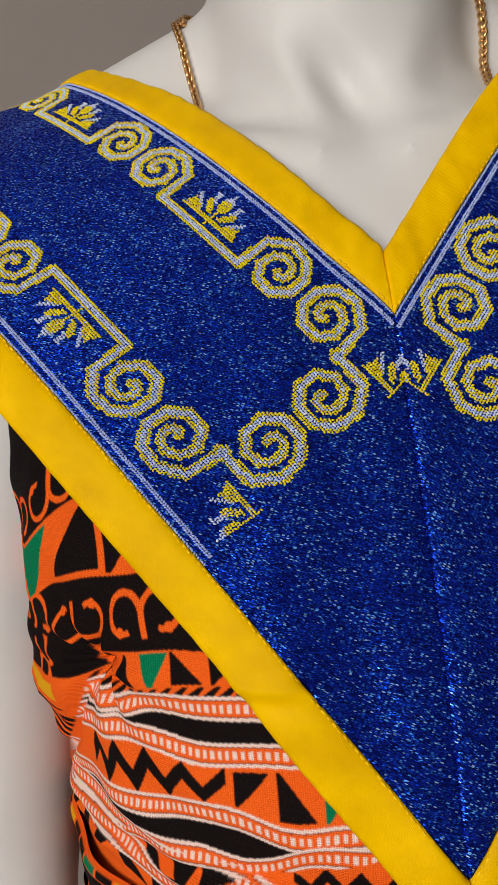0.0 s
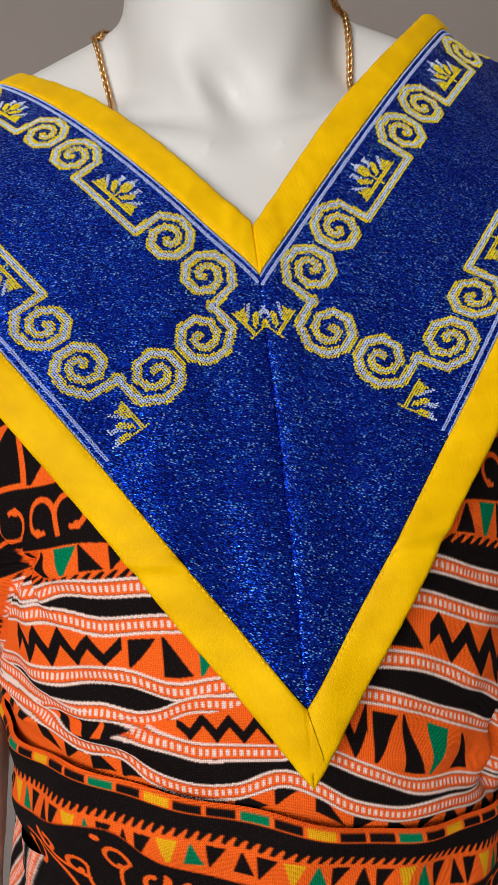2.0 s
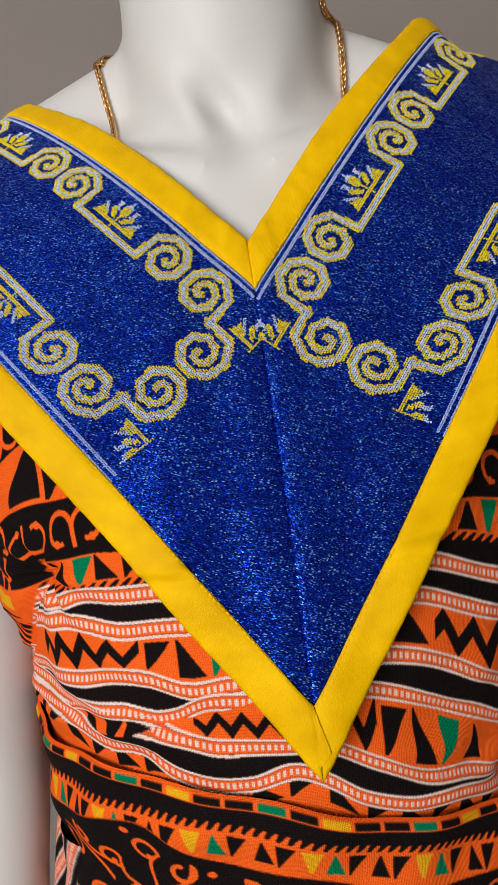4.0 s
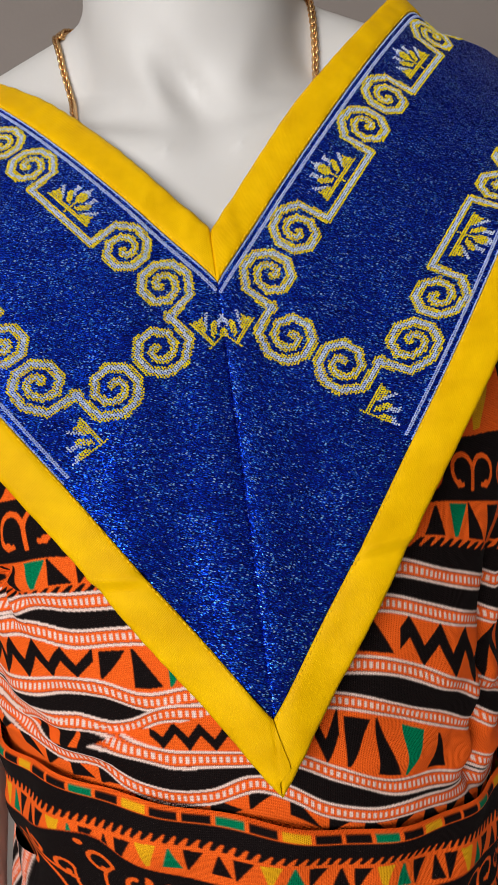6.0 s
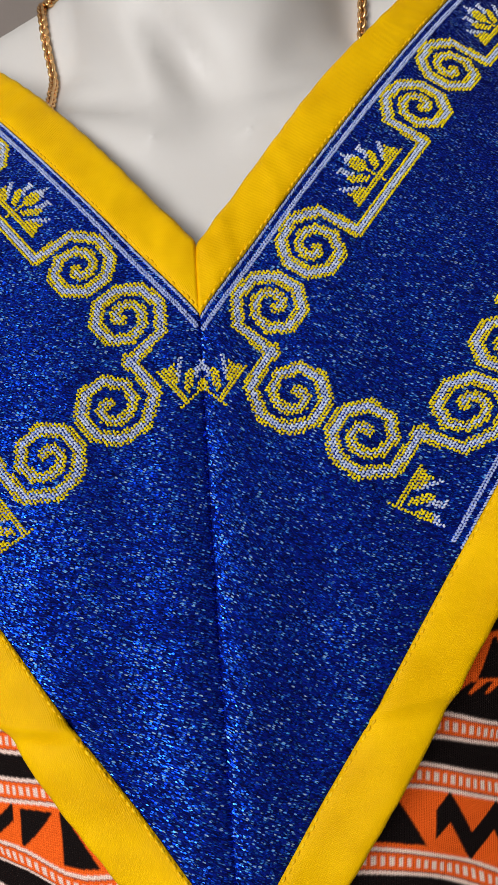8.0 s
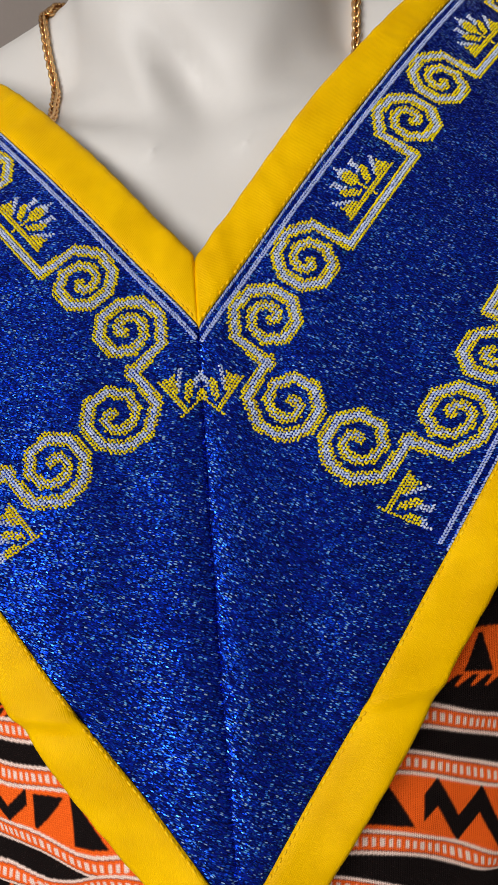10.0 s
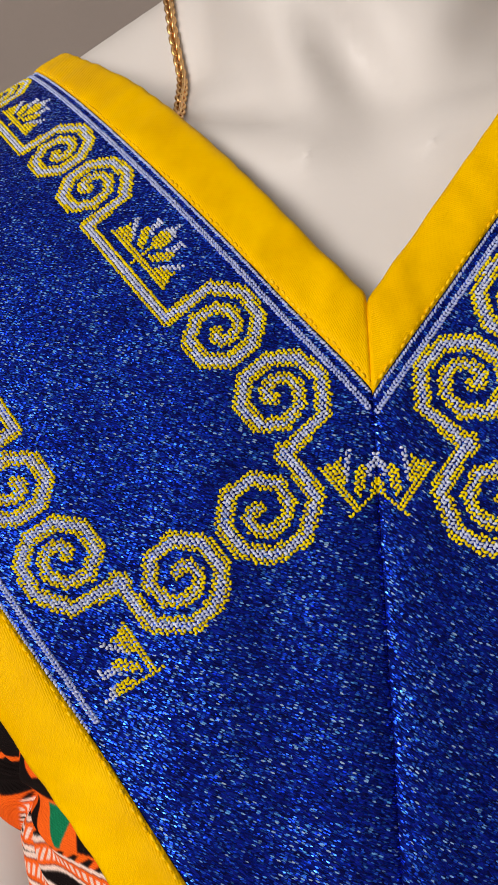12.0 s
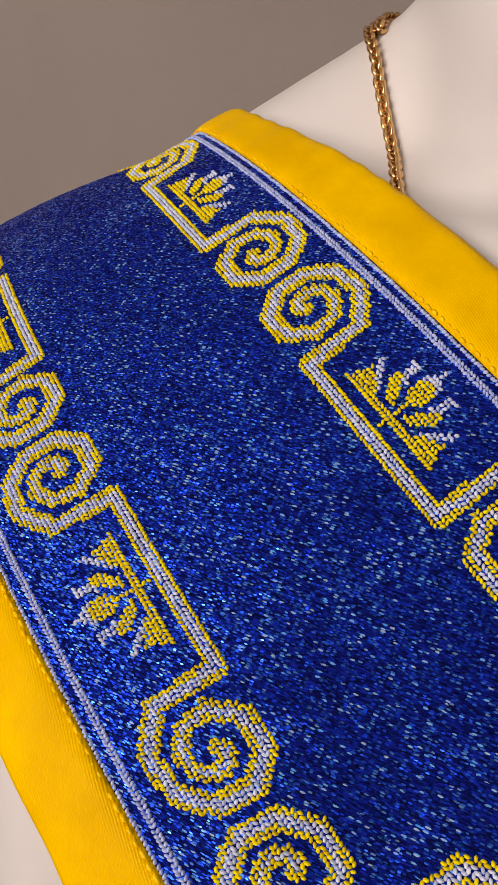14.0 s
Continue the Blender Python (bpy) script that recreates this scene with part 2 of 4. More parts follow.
# ---------------------------------------------------------------- the collar's shape
# One stitch step is about 1.1 mm; a runs up a panel towards the shoulder, b outwards from the neckline.
STEP = 0.0011
PANEL = {
    "left": np.array([
        (0.03130, 0.28762, 1.34095),
        (-0.06525, -0.03773, -0.05213),
        (-0.00874, 0.01256, 0.00485),
        (0.00093, 0.00186, 0.00057),
        (-0.05558, 0.02557, 0.05924),
        (0.00018, -0.00019, 0.00862),
        (0.00034, -0.00263, -0.00423),
        (0.00153, 0.00628, -0.00470),
        (0.00100, -0.00124, -0.00175),
        (-0.00019, 0.00164, -0.00084),
    ]),
    "right": np.array([
        (0.07480, 0.29252, 1.34184),
        (0.07274, -0.02343, -0.05220),
        (0.00840, 0.00834, 0.00772),
        (-0.00158, 0.00108, 0.00436),
        (0.04920, 0.03500, 0.06362),
        (0.00390, 0.00156, 0.00492),
        (-0.00036, -0.00085, -0.00064),
        (0.00010, 0.00417, -0.00212),
        (-0.00184, 0.00278, -0.00494),
        (-0.00055, 0.00115, -0.00117),
    ]),
}
def flow(x, knots):
    """A smooth line through (place, value) knots."""
    kx, kz = np.array(knots).T
    slope = np.gradient(kz, kx)
    x = np.clip(x, kx[0], kx[-1])
    i = np.clip(np.searchsorted(kx, x) - 1, 0, len(kx) - 2)
    h = kx[i + 1] - kx[i]
    t = (x - kx[i]) / h
    return (2 * t**3 - 3 * t**2 + 1) * kz[i] + (t**3 - 2 * t**2 + t) * h * slope[i] + (3 * t**2 - 2 * t**3) * kz[i + 1] + (t**3 - t**2) * h * slope[i + 1]


A_TOP, A_END = 158.0, 250.0
# where the blue cloth and the bindings begin and end across each panel
EDGES = {"left": (-28.6, -15.4, 73.6, 88.0), "right": (-27.0, -14.8, 71.8, 87.0)}
# how the neck edge of the binding wanders along its way
NECK_EDGE = {"left": ((-20, -26.6), (0, -27.2), (50, -29.6), (100, -30.2), (150, -27.6), (250, -26.5)), "right": ((-20, -26.0), (0, -26.2), (40, -27.2), (70, -27.6), (100, -26.2), (140, -24.4), (250, -24.0))}
WEFT = {"left": (-0.84, -0.54), "right": (0.10, 0.995)}
SPREAD = {"left": (-0.57, 0.57), "right": (-4.9, -1.36)}


def seam(b):
    return -13.0 - (b + 16.0) * 118.0 / 91.0


def cubic(c, a, b):
    a, b = a / 80.0, b / 80.0
    terms = [a**i * b**j for i in range(4) for j in range(4) if i + j <= 3]
    return sum(t[..., None] * k for t, k in zip(terms, c))


def cloth(side, a, b, h=0.0):
    """Places on the collar: stitch coordinates a, b and a height h above the cloth, in metres."""
    a, b = np.broadcast_arrays(np.asarray(a, float), np.asarray(b, float))
    c, other = PANEL[side], PANEL["right" if side == "left" else "left"]

    def base(a, b):
        crest = A_TOP + (0.9 * np.clip(b, 0, 55) if side == "left" else 1.7 * np.clip(b, 0, 20) + 0.5 * np.clip(b - 20, 0, 35))
        flat = np.minimum(a, crest)
        p = cubic(c, flat, b)
        split = cubic(other, seam(b), b) - cubic(c, seam(b), b)
        p = p + 0.5 * split * np.exp(-np.maximum(a - seam(b), 0.0) / 14.0)[..., None]
        along = cubic(c, flat + 0.5, b) - cubic(c, flat - 0.5, b)
        along /= np.linalg.norm(along, axis=-1, keepdims=True)
        down = np.array([0.0, 0.25, -1.0])
        inward = down - along * (along @ down)[..., None]
        inward /= np.linalg.norm(inward, axis=-1, keepdims=True)
        r = 0.034
        th = np.maximum(a - crest, 0.0)[..., None] * STEP / r
        return p + along * r * np.sin(th) + inward * r * (1 - np.cos(th))

    p = base(a, b)
    da, db = base(a + 0.4, b) - base(a - 0.4, b), base(a, b + 0.4) - base(a, b - 0.4)
    n = np.cross(da, db)
    n *= (1.0 if side == "left" else -1.0) / np.linalg.norm(n, axis=-1, keepdims=True)
    gap = a - seam(b)
    crease = -0.0007 * np.exp(-((gap / 0.6) ** 2))
    soft = np.clip((40 - a) / 60, 0, 1)
    pleat = soft * (0.0016 * np.sin(gap / 8.5 + 0.4) * np.exp(-gap / 60) + 0.0007 * np.sin(a / 17 + b / 11 + 1.2 * np.sin(b / 23)))
    return p + n * (np.asarray(h) + crease + pleat)[..., None]


# ---------------------------------------------------------------- embroidered collar
collar = tagged(new("embroidered_collar"), "blue glitter V collar with yellow satin binding and embroidered spirals", "collar")


def panel_mesh(side, b0, b1, nb, na, lift, mat, thick, reach=None, name="panel"):
    """A strip of cloth between b0 and b1 with rounded long edges and a back face."""
    v = np.linspace(0, 1, nb)
    s = np.linspace(0, 1, na) ** 1.15
    bb = (b0 + (b1 - b0) * v)[None, :] * np.ones((na, 1))
    start = seam(bb) + (reach(bb) if reach else 0.0)
    aa = start + (A_END - start) * s[:, None]
    if b1 < 0:
        bb = bb + (b1 - bb) / (b1 - b0) * (flow(aa, NECK_EDGE[side]) - b0)
        aa = seam(bb) + (A_END - seam(bb)) * s[:, None]
    if b1 > 20:
        # the rim runs out a little wider near the point
        k = np.clip(aa, -140, 60) / 80
        wide = (SPREAD[side][0] * k + SPREAD[side][1] * k * k) * np.clip((bb - 20) / 50, 0, 1)
        bb = bb + wide
        aa = aa - wide * 118.0 / 91.0 * np.clip((60 - aa) / 100, 0, 1)
    top = lift(aa, bb, v[None, :])
    front = cloth(side, aa, bb, top)
    back = cloth(side, aa, bb, top - thick)
    ring = np.concatenate([front, back[:, ::-1]], 1)
    # the weft lies level on the body, so it crosses each panel at its own angle
    wa, wb = WEFT[side]
    uv = np.stack([aa * wa + bb * wb, bb * wa - aa * wb], -1) * STEP
    uv = np.concatenate([uv, uv[:, ::-1]], 1)
    n = ring.shape[1]
    faces = grid_faces(na, n, closed=True)
    if side == "right":
        faces = faces[:, ::-1]
    me = mesh_of(name, ring.reshape(-1, 3), faces, mat)
    uv_from(me, uv.reshape(-1, 2))
    return me


def binding_lift(width):
    def lift(a, b, v):
        edge = np.minimum(v, 1 - v) * width
        roll = 0.0011 * (1 - np.exp(-((edge / 1.1) ** 1.2)))
        pucker = 0.00022 * np.sin(a * 0.55 + 2 * np.sin(a * 0.13)) * np.exp(-edge / 4) + 0.00022 * np.sin(a * 0.071 + b * 0.21) * np.sin(a * 0.19)
        dart = 0.0013 * np.exp(-(((a + 70 - 0.55 * (b - 81)) / 2.2) ** 2)) - 0.0010 * np.exp(-(((a + 75 - 0.55 * (b - 81)) / 2.6) ** 2))
        ruck = 0.00016 * np.sin(a * 0.62 + b * 0.5 + 1.3 * np.sin(a * 0.17)) * np.exp(-(((a - 18) / 26) ** 2)) * (b < 0)
        return 0.0005 + roll + pucker + ruck + np.where(b > 60, dart, 0.0)
    return lift


def flap(b):
    """The lower end of one outer binding is folded over the other."""
    return -6.0 * np.clip(1 - np.abs(b - 79.0) / 6.0, 0, 1)


for side in ("left", "right"):
    B_IN_EDGE, B_IN, B_OUT, B_OUT_EDGE = EDGES[side]
    part("panel", panel_mesh(side, B_IN, B_OUT, 64, 190, lambda a, b, v: 0.0 * a, BLUE, 0.0008), collar, "blue glitter cloth panel")
    part("binding", panel_mesh(side, B_IN_EDGE, B_IN + 0.6, 15, 260, binding_lift(14), YELLOW, 0.0014, name="binding"), collar, "yellow satin neck binding")
    outer = binding_lift(14)
    lifted = (lambda a, b, v: outer(a, b, v) + 0.0012 * np.clip((seam(b) + 16 - a) / 16, 0, 1)) if side == "left" else outer
    part("binding", panel_mesh(side, B_OUT - 0.6, B_OUT_EDGE, 15, 300, lifted, YELLOW, 0.0014, flap if side == "left" else None, "binding"), collar, "yellow satin outer binding")

# ---------------------------------------------------------------- stitches
CELL = 0.8


def stitch_mesh(name, side, cells, cell=CELL, mats=None, base=0.0, long=1.0, slim=1.0):
    """One raised stitch for each cell (a, b, kind): a plump slanted bead of thread. Rows lean to and fro, as in a braid."""
    mats = mats or [YELLOW_THREAD, SILVER_THREAD]
    c = np.array([(a, b) for a, b, _ in cells], float)
    kind = [k for _, _, k in cells]
    rng = np.random.default_rng(len(cells))
    c = c + rng.normal(0, 0.05, c.shape)
    sewn = slim != 1.0
    lean_way = np.where(np.round(c[:, 1] / cell) % 2 == 0, 1.0, -1.0) * (0.0 if sewn else 1.0)
    turn = lean_way * rng.uniform(0.45, 0.85, len(c))
    la, lb = cell * (0.45 * long if sewn else 0.68) * rng.uniform(0.88, 1.1, len(c)), cell * (0.45 * slim if sewn else 0.37) * rng.uniform(0.88, 1.1, len(c))
    tall = 0.00052 * rng.uniform(0.75, 1.2, len(c)) * min(slim * 1.5, 1.0)
    pts = []
    for size, rise in ((1.0, -0.12), (0.78, 0.72)):
        for k in range(6):
            x, y = size * math.cos(k * math.pi / 3) * la, size * math.sin(k * math.pi / 3) * 1.1 * lb
            pts.append(cloth(side, c[:, 0] + x * np.cos(turn) - y * np.sin(turn), c[:, 1] + x * np.sin(turn) + y * np.cos(turn), base + rise * tall))
    pts.append(cloth(side, c[:, 0], c[:, 1], base + tall))
    v = np.stack(pts, 1).reshape(-1, 3)
    tri = []
    for k in range(6):
        m = (k + 1) % 6
        tri += [(k, m, m + 6), (k, m + 6, k + 6), (k + 6, m + 6, 12)]
    f = (np.arange(len(c))[:, None, None] * 13 + np.array(tri)[None]).reshape(-1, 3)
    if side == "right":
        f = f[:, ::-1]
    me = mesh_of(name, v, f, mats)
    me.polygons.foreach_set("material_index", np.repeat(kind, len(tri)))
    return me


# the spiral's line: how far it lies from the middle, at every half of a quarter turn
TURN_R = (11.5, 10.0, 8.8, 8.1, 8.0, 8.1, 7.6, 6.9, 5.8, 4.8, 3.9, 3.2, 2.8, 2.2, 1.2)


def spiral_path(a0, b0, p, q):
    """The line of an octagonal spiral round (a0, b0): from its corner, along side p, then round by way of side q, to the middle. Third number: half the line's width."""
    p, q, mid = np.array(p, float), np.array(q, float), np.array((a0, b0))
    line = [(*(mid + 11.4 * p - 7.6 * q), 1.7)]
    for k, r in enumerate(TURN_R):
        turn = (k + 0.5) * math.pi / 4
        line.append((*(mid + r * (math.cos(turn) * p + math.sin(turn) * q)), 1.88 if k < 7 else 1.88 - 0.4 * min((k - 6) / 3, 1)))
    return np.array(line)


def raster(paths):
    """Turns lines into stitches on one common grid; each stitch goes to the nearest line. Silver inside, yellow at the edges."""
    best = {}
    for k, line in enumerate(paths):
        lo, hi = np.floor((line[:, :2].min(0) - 2.4) / CELL).astype(int), np.ceil((line[:, :2].max(0) + 2.4) / CELL).astype(int)
        ii, jj = np.meshgrid(np.arange(lo[0], hi[0] + 1), np.arange(lo[1], hi[1] + 1), indexing="ij")
        pt = np.stack([ii, jj], -1) * CELL
        d, wide = np.full(ii.shape, 9.0), np.full(ii.shape, 1.9)
        for s0, s1 in zip(line[:-1], line[1:]):
            w = s1[:2] - s0[:2]
            t = np.clip(((pt - s0[:2]) @ w) / (w @ w), 0, 1)[..., None]
            here = np.linalg.norm(pt - s0[:2] - t * w, axis=-1)
            wide = np.where(here < d, s1[2], wide)
            d = np.minimum(d, here)
        ok = d < wide
        for i, j, dist, half in zip(ii[ok], jj[ok], d[ok], wide[ok]):
            if dist < best.get((i, j), (9.0, 0, 0))[0]:
                best[(i, j)] = (dist, k, half)
    out = [[] for _ in paths]
    for (i, j), (dist, k, half) in best.items():
        out[k].append((i * CELL, j * CELL, 1 if dist < half - 1.1 else 0))
    return out


def petal(k, r):
    """What thread lies k stitches beside and r above the middle of a flower's foot: 0 yellow, 1 silver, None nothing."""
    if r < 0:
        return 0 if k < 1 else None
    if r < 2 and k <= 14 - r:
        return 0
    if 6.2 + 0.2 * r < k < 14.2 - 0.42 * r and r < 5.2 and r - 1.9 < 0.62 * (k - 6.0):
        return 0
    if 6.0 < k < 13 and abs(r - 2.0 - 0.92 * (k - 6.2)) < 1.25 and r < 8.6:
        return 1
    along, off = (k - 2.4) * 0.66 + (r - 2.6) * 0.75, (k - 2.4) * 0.75 - (r - 2.6) * 0.66
    if 0 < along < 7.4 and abs(off) < 0.8 + 0.9 * math.sin(along / 7.4 * math.pi):
        return 0
    if abs(k - 5.2 - 0.25 * (r - 9)) < 1.3 - 0.12 * abs(r - 10) and 7.5 < r < 12.6:
        return 1
    if 2 <= r < 5.5:
        return 0 if k < 1 else None
    if r < 12 and k <= 2.9 * math.sin((r - 4.6) / 8.2 * math.pi):
        return 0
    if 11 <= r < 15.6 and k < 2.6 - 0.55 * (r - 11):
        return 1
    return None


def flower_cells(a0, b0, up, half=False):
    out = []
    for r in range(-2, 16):
        for k in range(15):
            thread_kind = petal(k, r)
            if thread_kind is not None:
                for s in (1,) if half or k == 0 else (1, -1):
                    out.append((a0 + s * k * 0.84, b0 + up * r * 0.84, thread_kind))
    return out


def rim(side, a):
    k = np.clip(a, -140, 60) / 80
    return SPREAD[side][0] * k + SPREAD[side][1] * k * k


def line_cells(side, b, a_from, a_to, rows):
    return [(a, b + db + (rim(side, a) if b > 20 else 0.0), 0) for a in np.arange(a_from, a_to, CELL) for db in rows]


UP_A, DOWN_A, UP_B, DOWN_B = (1, 0), (-1, 0), (0, 1), (0, -1)
for side in ("left", "right"):
    paths, names = [], []
    for period in range(3):
        a0 = 80.0 * period
        for b, q in ((0.0, DOWN_B), (56.0, UP_B)):
            paths += [spiral_path(a0, b, DOWN_A, q), spiral_path(a0 + 20.0, b, UP_A, q)]
            edge = b - 7.6 * q[1]
            paths.append(np.array([(a0 + 31.4, edge, 1.7), (a0 + 68.6, edge, 1.7)]))
            names += ["spiral_motif", "spiral_motif", "key_bar_motif"]
            part("flower_motif", stitch_mesh("flower_motif", side, flower_cells(a0 + 50.2, b - 3.6 * q[1], q[1]), 0.84), collar, "yellow embroidered flower with silver tips", "stuff")
    # the short end of the panel
    paths += [spiral_path(-18.0, 18.0, DOWN_B, DOWN_A), spiral_path(-18.0, 38.0, UP_B, DOWN_A)]
    names += ["spiral_motif", "spiral_motif"]
    for name, cells in zip(names, raster(paths)):
        part(name, stitch_mesh(name, side, cells), collar, "yellow and silver embroidered " + ("spiral" if name == "spiral_motif" else "bar"), "stuff")
    part("flower_motif", stitch_mesh("flower_motif", side, flower_cells(-30.5, 53.5, 1, True), 0.84), collar, "half flower in yellow and silver thread", "stuff")
    part("flower_motif", stitch_mesh("flower_motif", side, flower_cells(-30.5, 3.5, -1, True), 0.84), collar, "half flower in yellow and silver thread", "stuff")
    # the seams that hold the binding
    B_IN_EDGE, B_IN, B_OUT, B_OUT_EDGE = EDGES[side]
    for b, a_from, rows in ((B_IN + 3.1, seam(B_IN + 3.1) + 1, (0.0, 0.7)), (B_IN + 1.2, seam(B_IN + 1.2) + 1, (0.0,)), (B_OUT - 3.9, -33.0, (0.0, 0.7)), (B_OUT - 1.0, -34.0, (0.0,))):
        part("line_stitching", stitch_mesh("line_stitching", side, line_cells(side, b, a_from, 215.0, rows), mats=[PALE_THREAD]), collar, "pale blue stitched line", "stuff")
    for b, a_from in ((B_IN + 0.1, seam(-16.0)), (B_OUT - 0.1, seam(75.0))):
        c = [(a, b + 0.12 * math.sin(a * 1.7) + (rim(side, a) if b > 20 else 0.0), 0) for a in np.arange(a_from, 200.0, 2.0)]
        part("edge_stitching", stitch_mesh("edge_stitching", side, c, 1.0, [SEWING], 0.0007, 2.0, 0.75), collar, "yellow sewing stitches", "stuff")

# ---------------------------------------------------------------- depth of the collar seen from the front
GRID = 0.002
gx, gz = int(0.5 / GRID), int(0.5 / GRID)
FRONT = np.full((gx, gz), -9.0)
for side in ("left", "right"):
    bb = np.linspace(EDGES[side][0], EDGES[side][3], 260)[None, :]
    aa = seam(bb) + (210 - seam(bb)) * np.linspace(0, 1, 600)[:, None]
    p = cloth(side, aa, bb * np.ones_like(aa)).reshape(-1, 3)
    i, k = ((p[:, 0] + 0.2) / GRID).astype(int), ((p[:, 2] - 1.05) / GRID).astype(int)
    ok = (i >= 0) & (i < gx) & (k >= 0) & (k < gz)
    np.maximum.at(FRONT, (i[ok], k[ok]), p[ok, 1])


def behind_collar(p, gap):
    """Moves places back where the collar lies in front of them."""
    i = np.clip(((p[..., 0] + 0.2) / GRID).astype(int), 0, gx - 1)
    k = np.clip(((p[..., 2] - 1.05) / GRID).astype(int), 0, gz - 1)
    p[..., 1] = np.maximum(p[..., 1], FRONT[i, k] + gap)
    return p


# ---------------------------------------------------------------- the mannequin
LEAN_BODY, BODY_X = radians(-2.0), 0.053


def lean(p):
    q = np.array(p, float)
    x, z = q[..., 0].copy(), q[..., 2] - 1.36
    q[..., 0] = BODY_X + x * math.cos(LEAN_BODY) + z * math.sin(LEAN_BODY)
    q[..., 2] = 1.36 - x * math.sin(LEAN_BODY) + z * math.cos(LEAN_BODY)
    return q


def loft(rows, n=40):
    """A closed tube through rings of (centre, half width, front depth, back depth)."""
    v, th = [], np.linspace(0, 2 * math.pi, n, endpoint=False)
    for (cx, cy, cz), w, f, b in rows:
        depth = np.where(np.cos(th) > 0, f, b)
        v.append(np.stack([cx + w * np.sin(th), cy - depth * np.cos(th), np.full(n, cz)], -1))
    v = np.concatenate(v)
    faces = [tuple(f) for f in grid_faces(len(rows), n, True)]
    faces += [tuple(range(n))[::-1], tuple(range((len(rows) - 1) * n, len(rows) * n))]
    return v, faces


def capsule(a, b, ra, rb, n=28, m=8):
    a, b = np.array(a, float), np.array(b, float)
    d = (b - a) / np.linalg.norm(b - a)
    s = np.cross(d, (0.0, 1.0, 0.0) if abs(d[1]) < 0.9 else (1.0, 0.0, 0.0))
    s /= np.linalg.norm(s)
    t = np.cross(d, s)
    rings = [(a - d * ra * math.cos(k), ra * math.sin(k)) for k in np.linspace(0.15, math.pi / 2, m)]
    rings += [(b + d * rb * math.sin(k), rb * math.cos(k)) for k in np.linspace(0, math.pi / 2 - 0.15, m)]
    th = np.linspace(0, 2 * math.pi, n, endpoint=False)
    v = np.concatenate([c + r * (np.cos(th)[:, None] * s + np.sin(th)[:, None] * t) for c, r in rings])
    faces = [tuple(f) for f in grid_faces(len(rings), n, True)]
    faces += [tuple(range(n))[::-1], tuple(range((len(rings) - 1) * n, len(rings) * n))]
    return v, faces


TORSO = ((0.86, 0.15, 0.29, 0.49), (0.95, 0.13, 0.29, 0.48), (1.02, 0.108, 0.282, 0.465), (1.08, 0.11, 0.275, 0.46), (1.16, 0.122, 0.262, 0.475), (1.22, 0.13, 0.262, 0.49), (1.28, 0.138, 0.283, 0.50),
         (1.33, 0.142, 0.300, 0.505), (1.37, 0.140, 0.318, 0.50), (1.395, 0.128, 0.334, 0.49), (1.415, 0.10, 0.351, 0.475), (1.43, 0.07, 0.366, 0.46))
pieces = [loft([((0, 0.40, z), w, 0.40 - f, b - 0.40) for z, w, f, b in TORSO])]
pieces.append(loft([((0, 0.412, 1.37), 0.066, 0.058, 0.07), ((0, 0.41, 1.41), 0.060, 0.053, 0.066), ((0, 0.405, 1.44), 0.055, 0.053, 0.062), ((0, 0.40, 1.47), 0.0525, 0.053, 0.06), ((0, 0.394, 1.51), 0.0515, 0.053, 0.059), ((0, 0.388, 1.55), 0.052, 0.055, 0.06), ((0, 0.38, 1.60), 0.058, 0.06, 0.062)]))
for s in (-1, 1):
    pieces.append(capsule((s * 0.036, 0.424, 1.461), (s * 0.135, 0.408, 1.402), 0.027, 0.037))
    pieces.append(capsule((s * 0.147, 0.400, 1.385), (s * 0.177, 0.398, 1.25), 0.044, 0.041))
    pieces.append(capsule((s * 0.177, 0.398, 1.25), (s * 0.195, 0.40, 1.08), 0.041, 0.034))
    pieces.append(capsule((s * 0.195, 0.40, 1.08), (s * 0.215, 0.35, 0.83), 0.034, 0.023))
    pieces.append(capsule((s * 0.017, 0.337, 1.399), (s * 0.105, 0.361, 1.417), 0.009, 0.010))
    pieces.append(capsule((s * 0.011, 0.348, 1.404), (s * 0.038, 0.374, 1.49), 0.005, 0.009))
    pieces.append(capsule((s * 0.07, 0.39, 0.88), (s * 0.06, 0.39, 0.48), 0.078, 0.05))
    pieces.append(capsule((s * 0.06, 0.39, 0.48), (s * 0.055, 0.40, 0.08), 0.05, 0.034))
    pieces.append(capsule((s * 0.055, 0.41, 0.036), (s * 0.065, 0.27, 0.03), 0.036, 0.03))


